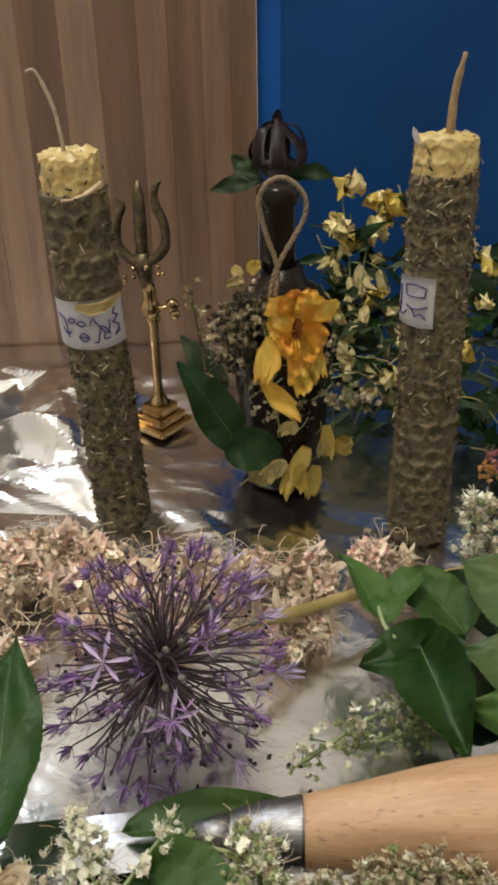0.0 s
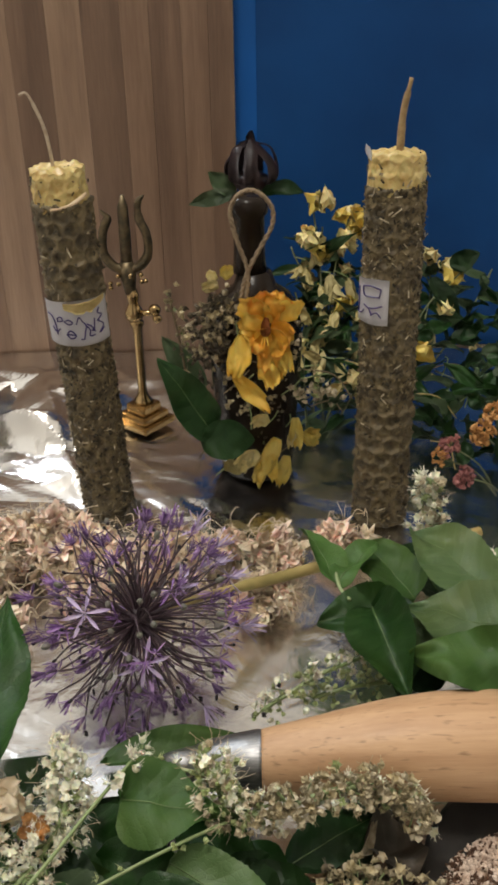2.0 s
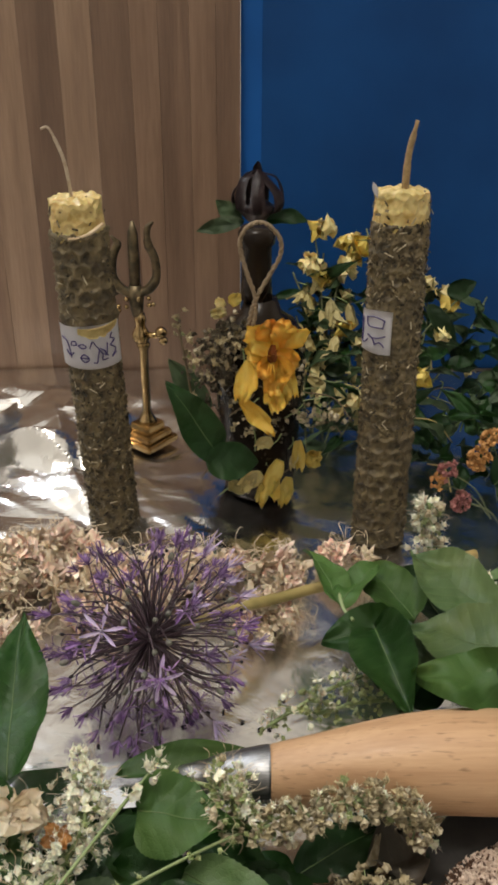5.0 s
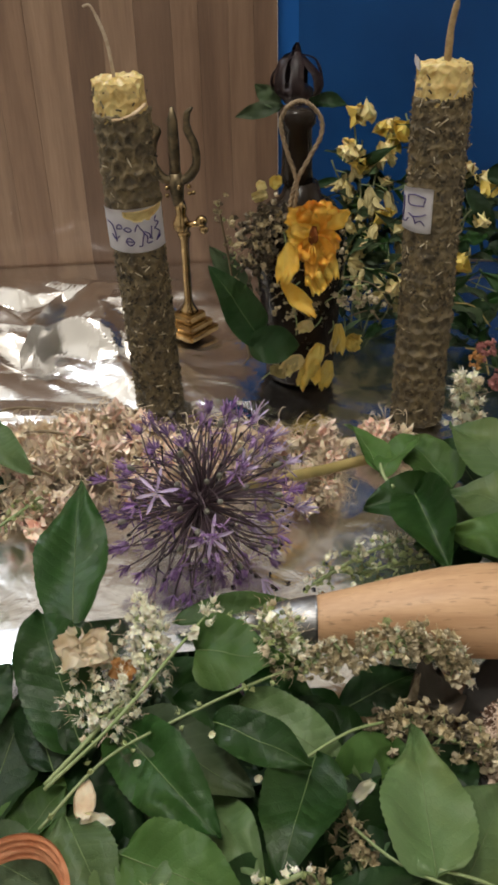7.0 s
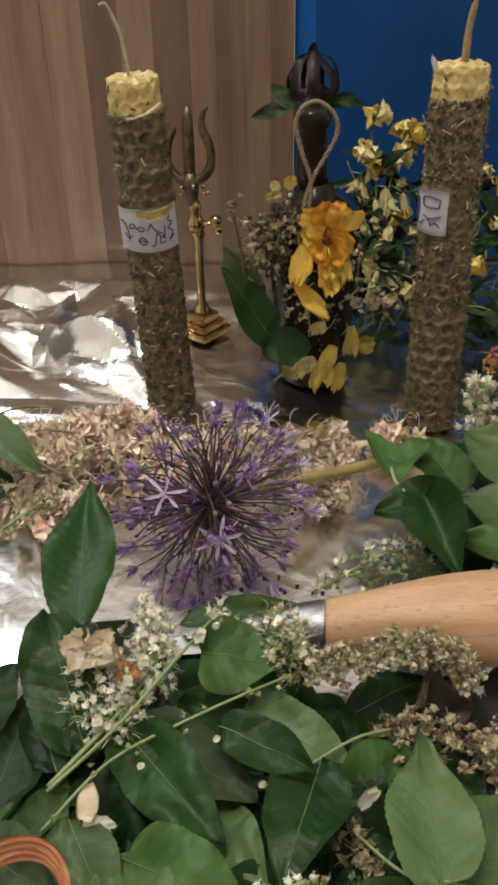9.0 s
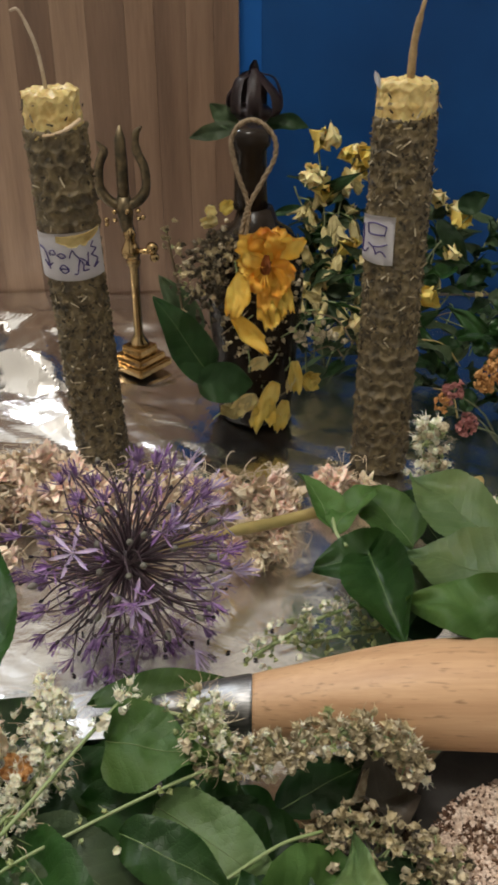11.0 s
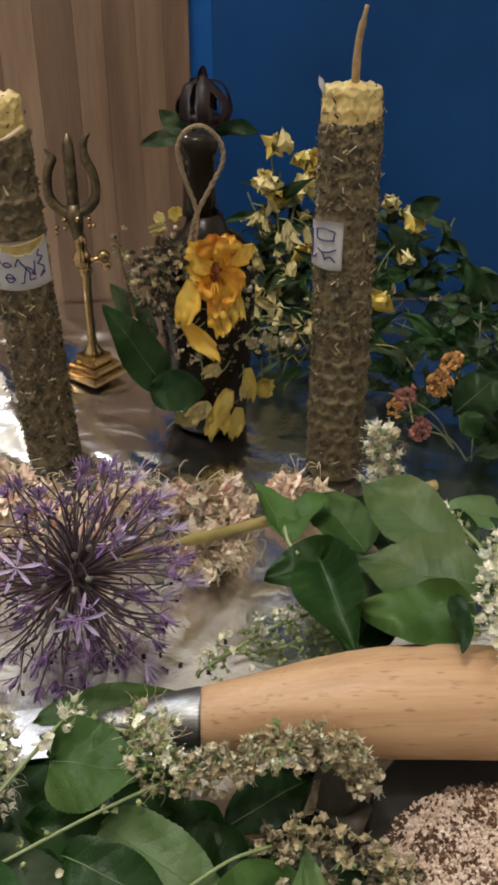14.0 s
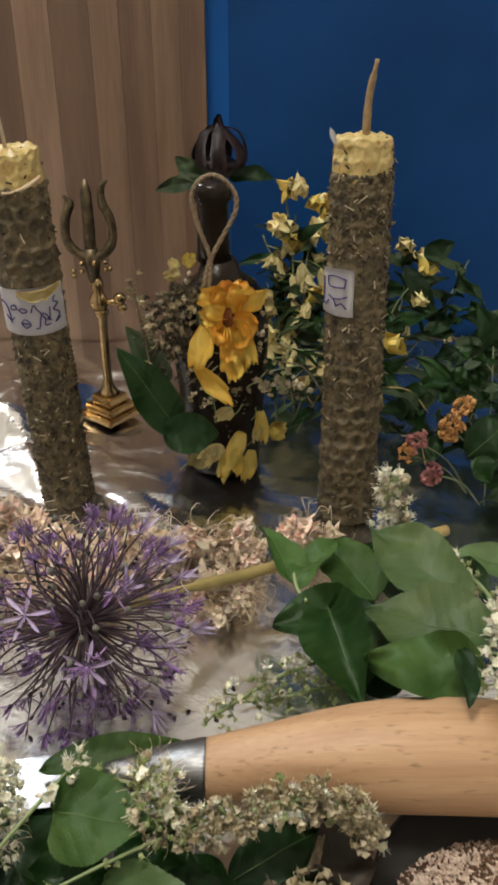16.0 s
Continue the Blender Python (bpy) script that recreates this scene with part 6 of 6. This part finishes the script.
for name, mat, heart, size, petals, label in (("dried_cream_bloom", M_IVORY, (-0.0560, 0.1070, 0.0335), 0.0100, 9, "limp dried cream bloom with curled petals among the sprays"),
                                              ("orange_petal_scrap", M_LANT_O, (-0.0432, 0.1010, 0.0315), 0.0050, 6, "crumpled scrap of orange petals among the white spray")):
    t = thing(name, heart, label, "petal")
    for k in range(petals):
        a = k * 2.4 + r.uniform(-0.3, 0.3)
        end = Vector(heart) + size * r.uniform(0.7, 1.1) * Vector((math.cos(a), 0.9 * math.sin(a), r.uniform(0.0, 0.55)))
        single_petal(t, mat, heart, end, size * r.uniform(0.6, 0.9), 0.3, 0.6, (r.uniform(-0.5, 0.5), -0.6, 1), 60 + k)
for pt in ((-0.0372, 0.0743, 0.0262), (-0.0179, 0.0833, 0.0262), (-0.0053, 0.0712, 0.0240), (-0.0574, 0.0526, 0.0230)):
    t = thing("fallen_petal", pt, "tiny round white petal fallen on a leaf", "petal", "fallen white petals")
    single_petal(t, M_WHITE, pt, Vector(pt) + Vector((0.0019, 0.0008, 0.0006)), 0.0019, 0.2, 0.4, (0, -0.4, 1), 3.0 + pt[0] * 50)


# ---- leafy sprigs in front ----
front_sprig = thing("leafy_sprig", (0.0, 0.09, 0.01), "sprig of broad glossy green leaves lying in front of the knife", "leaves", "leafy sprigs")
left_sprig = thing("leafy_sprig", (-0.08, 0.11, 0.01), "sprig of dark green leaves with one tall upright leaf", "leaves", "leafy sprigs")
leaf(left_sprig, (-0.0632, 0.1262, 0.0220), (-0.0713, 0.1878, 0.0400), 0.0218, 0, 0.05, 0.2, M_LEAF_DEEP, point=0.36, up=(0, -1, 0.6))
leaf(left_sprig, (-0.0530, 0.0832, 0.0180), (-0.0720, 0.1239, 0.0340), 0.0225, 0, 0.08, 0.2, M_LEAF_DEEP, up=(0.1, -0.8, 0.7), point=0.05)
leaf(left_sprig, (-0.0888, 0.0828, 0.0160), (-0.0791, 0.1094, 0.0280), 0.0150, 0, 0.1, 0.2, M_LEAF_DARK)
leaf(left_sprig, (-0.0772, 0.0629, 0.0120), (-0.0726, 0.1076, 0.0200), 0.0200, 0, 0.1, 0.2, M_LEAF_DARK)
leaf(left_sprig, (-0.0932, 0.0907, 0.0140), (-0.0930, 0.1342, 0.0280), 0.0150, 0, 0.1, 0.2, M_LEAF_DARK)
leaf(left_sprig, (-0.1479, 0.2585, 0.0200), (-0.0952, 0.2090, 0.0280), 0.0190, 0, 0.12, 0.15, M_LEAF_LIGHT)
leaf(left_sprig, (-0.1300, 0.2116, 0.0120), (-0.1069, 0.2176, 0.0140), 0.0150, 0, 0.12, 0.15, M_LEAF_DARK)
leaf(left_sprig, (-0.0603, 0.0779, 0.0180), (-0.0727, 0.1041, 0.0200), 0.0120, 0, 0.12, 0.15, M_LEAF_DARK)
leaf(front_sprig, (-0.0235, 0.1118, 0.0300), (0.0078, 0.1050, 0.0310), 0.0205, 0, 0.08, 0.05, M_LEAF, point=0.85)
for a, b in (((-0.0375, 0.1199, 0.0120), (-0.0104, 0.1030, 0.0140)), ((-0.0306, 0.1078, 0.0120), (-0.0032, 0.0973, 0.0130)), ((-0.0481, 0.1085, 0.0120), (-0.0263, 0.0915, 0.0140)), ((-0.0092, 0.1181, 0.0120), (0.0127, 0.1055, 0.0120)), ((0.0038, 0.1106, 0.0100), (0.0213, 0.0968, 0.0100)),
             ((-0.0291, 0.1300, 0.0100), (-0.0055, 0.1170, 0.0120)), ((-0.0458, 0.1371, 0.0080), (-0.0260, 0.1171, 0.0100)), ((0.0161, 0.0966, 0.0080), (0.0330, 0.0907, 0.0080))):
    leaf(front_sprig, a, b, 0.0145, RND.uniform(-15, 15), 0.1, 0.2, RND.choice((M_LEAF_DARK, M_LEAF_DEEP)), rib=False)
leaf(front_sprig, (-0.0439, 0.0913, 0.0200), (-0.0154, 0.0556, 0.0260), 0.0185, 10, 0.12, 0.2, M_LEAF_DEEP)
leaf(front_sprig, (-0.0427, 0.0896, 0.0220), (-0.0055, 0.0713, 0.0180), 0.0190, -6, 0.14, 0.14, M_LEAF_GREY)
leaf(front_sprig, (-0.0169, 0.0876, 0.0270), (0.0092, 0.0738, 0.0280), 0.0130, 0, 0.12, 0.2, M_LEAF_DEEP)
leaf(front_sprig, (-0.0103, 0.1008, 0.0190), (0.0243, 0.0791, 0.0120), 0.0165, 0, 0.2, 0.16, M_LEAF_LIGHT, point=0.4)
leaf(front_sprig, (0.0111, 0.0823, 0.0200), (0.0014, 0.0458, 0.0260), 0.0195, 0, 0.12, 0.15, M_LEAF_DEEP)
leaf(front_sprig, (0.0383, 0.0465, 0.0220), (0.0385, 0.0961, 0.0200), 0.0215, 0, 0.1, 0.14, M_LEAF_LIGHT, point=0.72)
leaf(front_sprig, (0.0466, 0.0500, 0.0140), (0.0684, 0.0874, 0.0120), 0.0200, 0, 0.1, 0.14, M_LEAF_LIGHT, point=0.72)
leaf(front_sprig, (-0.0375, 0.0505, 0.0240), (-0.0068, 0.0376, 0.0260), 0.0195, 0, 0.14, 0.14, M_LEAF)
leaf(front_sprig, (-0.0539, 0.0633, 0.0200), (-0.0366, 0.0340, 0.0220), 0.0145, 0, 0.12, 0.16, M_LEAF_LIGHT)
leaf(front_sprig, (-0.0189, 0.0725, 0.0140), (-0.0037, 0.0491, 0.0180), 0.0130, 0, 0.12, 0.16, M_LEAF_LIGHT)
# low leaf by the handle, its shade put into the dark green
leaf(front_sprig, (0.0203, 0.1087, 0.0060), (0.0471, 0.1247, 0.0080), 0.0130, 0, 0.12, 0.16, M_LEAF_DARK)
leaf(front_sprig, (0.0036, 0.0315, 0.0200), (0.0404, 0.0504, 0.0180), 0.0130, 0, 0.14, 0.16, M_LEAF_DARK)
leaf(front_sprig, (0.0486, 0.0522, 0.0120), (0.0364, 0.0494, 0.0120), 0.0110, 0, 0.14, 0.16, M_LEAF_LIGHT)
leaf(front_sprig, (-0.0784, 0.0555, 0.0200), (-0.0523, 0.0418, 0.0220), 0.0170, 0, 0.14, 0.16, M_LEAF_GREY)
leaf(front_sprig, (-0.0398, 0.0532, 0.0200), (-0.0236, 0.0294, 0.0220), 0.0170, 0, 0.14, 0.16, M_LEAF_LIGHT)
leaf(front_sprig, (-0.0673, 0.0565, 0.0140), (-0.0568, 0.0756, 0.0160), 0.0120, 0, 0.14, 0.16, M_LEAF)
leaf(front_sprig, (0.0208, 0.0887, 0.0100), (0.0230, 0.0692, 0.0100), 0.0140, 0, 0.14, 0.16, M_LEAF_DARK)
leaf(front_sprig, (-0.0331, 0.1340, 0.0180), (0.0115, 0.1448, 0.0180), 0.0095, 0, 0.16, 0.2, M_LEAF, rib=False)
# filler leaves beneath, mostly dark green to paint the shade under the sprig
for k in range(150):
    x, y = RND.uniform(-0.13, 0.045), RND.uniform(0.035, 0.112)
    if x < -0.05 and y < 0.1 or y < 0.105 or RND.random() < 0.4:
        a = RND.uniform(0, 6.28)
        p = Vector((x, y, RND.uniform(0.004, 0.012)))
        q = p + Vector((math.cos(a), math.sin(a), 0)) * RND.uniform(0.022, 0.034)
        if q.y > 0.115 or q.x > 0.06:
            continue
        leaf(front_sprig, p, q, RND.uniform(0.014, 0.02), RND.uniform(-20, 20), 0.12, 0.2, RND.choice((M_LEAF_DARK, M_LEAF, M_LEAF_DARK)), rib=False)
for pts in ([(0.0472, 0.0418, 0.0220), (0.0301, 0.0512, 0.0200), (0.0179, 0.0670, 0.0140)], [(0.0536, 0.0448, 0.0200), (0.0459, 0.0467, 0.0220), (0.0301, 0.0520, 0.0200)], 
            [(0.0069, 0.0802, 0.0200), (0.0204, 0.0898, 0.0200), (0.0310, 0.0950, 0.0180)]):
    part("stalk", tube(bmesh.new(), curve_points(pts, 6), 0.00045, 6), M_STEM, front_sprig)


M_DRYLEAF = leaf_material("dry_brown_leaf", (0.085, 0.075, 0.055), (0.13, 0.11, 0.085), 0.5)
dry_leaf = thing("dry_leaf", (0.05, 0.11, 0.008), "limp grey-brown dry leaf beside the grain heap", "leaf")
leaf(dry_leaf, (0.0470, 0.1010, 0.0110), (0.0520, 0.1245, 0.0090), 0.0150, 8, 0.1, 0.12, M_DRYLEAF, wave=0.5, point=0.1, rib=False)
leaf(dry_leaf, (0.0405, 0.1075, 0.0120), (0.0455, 0.1200, 0.0150), 0.0030, 30, 0.1, 0.3, M_HERB_PALE, rib=False, wave=0.4, point=0.7)


# ---- pale grain heap ----
heap = thing("grain_heap", (0.09, 0.098, 0.0), "heap of pale pinkish grain with brown specks on the foil", "grain")

# black rimmed disc, added for the dark area between handle and heap
plate = thing("dark_disc", (0.096, 0.1, 0), "shallow matt black disc with a raised rim under the grain heap", "dish")
part("dish", lathe([(0.03, 0.0002), (0.04, 0.0008), (0.0425, 0.0032), (0.041, 0.0036), (0.038, 0.0018), (0.002, 0.0014)], 56, (0.098, 0.101, 0)), M_BLACK, plate)


def heap_z(x, y):
    d = math.hypot((x - 0.093) / 0.036, (y - 0.094) / 0.030)
    return 0.001 + 0.0085 * max(0.0, 1 - d ** 3) + 0.0007 * noise.noise(Vector((x * 300, y * 300, 1)))


bm = bmesh.new()
sheet(bm, lambda u, v: Vector((0.055 + 0.076 * u, 0.062 + 0.064 * v, 0)), 60, 50)
for v in bm.verts:
    v.co.z = heap_z(v.co.x, v.co.y) - 0.001
part("bed", bm, M_SALTBED, heap)
r = random.Random(15)
for name, mat, n, sz in (("pale_grain", M_SALT, 11000, 0.0008), ("brown_grain", M_BROWNGRAIN, 6000, 0.0008)):
    verts, faces = [], []
    for _ in range(n):
        a, q = r.uniform(0, 6.28), math.sqrt(r.random())
        x, y = 0.093 + 0.036 * q * math.cos(a), 0.094 + 0.030 * q * math.sin(a)
        patch = noise.noise(Vector((x * 95, y * 95, 4.0))) + 0.5 * noise.noise(Vector((x * 330, y * 330, 1.0)))
        if (patch > 0.05) != (mat is M_BROWNGRAIN) and r.random() < 0.72:
            continue
        z = heap_z(x, y) + r.uniform(-0.0004, 0.0007)
        rot = Euler((r.uniform(0, 6), r.uniform(0, 6), r.uniform(0, 6))).to_matrix()
        s = sz * r.uniform(0.5, 1.3)
        k = len(verts)
        for c in ((1, 0, 0), (-1, 0, 0), (0, 0.8, 0), (0, -0.8, 0), (0, 0, 0.5), (0, 0, -0.5)):
            verts.append(tuple(Vector((x, y, z)) + rot @ (Vector(c) * s)))
        faces += [(k, k + 2, k + 4), (k + 2, k + 1, k + 4), (k + 1, k + 3, k + 4), (k + 3, k, k + 4), (k + 2, k, k + 5), (k + 1, k + 2, k + 5), (k + 3, k + 1, k + 5), (k, k + 3, k + 5)]
    me = bpy.data.meshes.new(name)
    me.from_pydata(verts, [], faces)
    me.materials.append(mat)
    tagged(part(name, me, None, heap), kind="stuff")

# ---- curled raffia ribbon ----
ribbon = thing("raffia_curl", (-0.0630, 0.0428, 0.0200), "curled peach-coloured raffia ribbon lying on the leaves", "ribbon")
RCN = Vector((-0.0607, 0.0327, 0.0300))
bm = bmesh.new()


def curl(u, v):
    a = -0.6 + 5.4 * u
    rr = 0.0135 - 0.0016 * u
    return RCN + Vector((rr * math.cos(a) * 1.05, rr * math.sin(a) * 1.15, 0.002 * math.sin(2 * a) + 0.004 * u + (v - 0.5) * 0.0068)) + Vector((math.cos(a), math.sin(a), 0)) * (0.0022 * (v - 0.5) + 0.00045 * math.sin(v * 26 + 2 * math.sin(4 * u)) + 0.0006 * noise.noise(Vector((u * 7, v * 4, 2))))


sheet(bm, curl, 90, 22)
bmesh.ops.solidify(bm, geom=bm.faces[:], thickness=0.0006)
part("band", bm, M_PEEL, ribbon)
bm = bmesh.new()
sheet(bm, lambda u, v: RCN + Vector((-0.016 + 0.022 * u, -0.004 - 0.012 * u * u + 0.003 * math.sin(3 * u), 0.004 - 0.003 * u)) + Vector((0.0006, 0.002, 0.0024)) * (v - 0.5) * 1.6, 24, 6)
bmesh.ops.solidify(bm, geom=bm.faces[:], thickness=0.0006)
part("tail", bm, M_PEEL, ribbon)
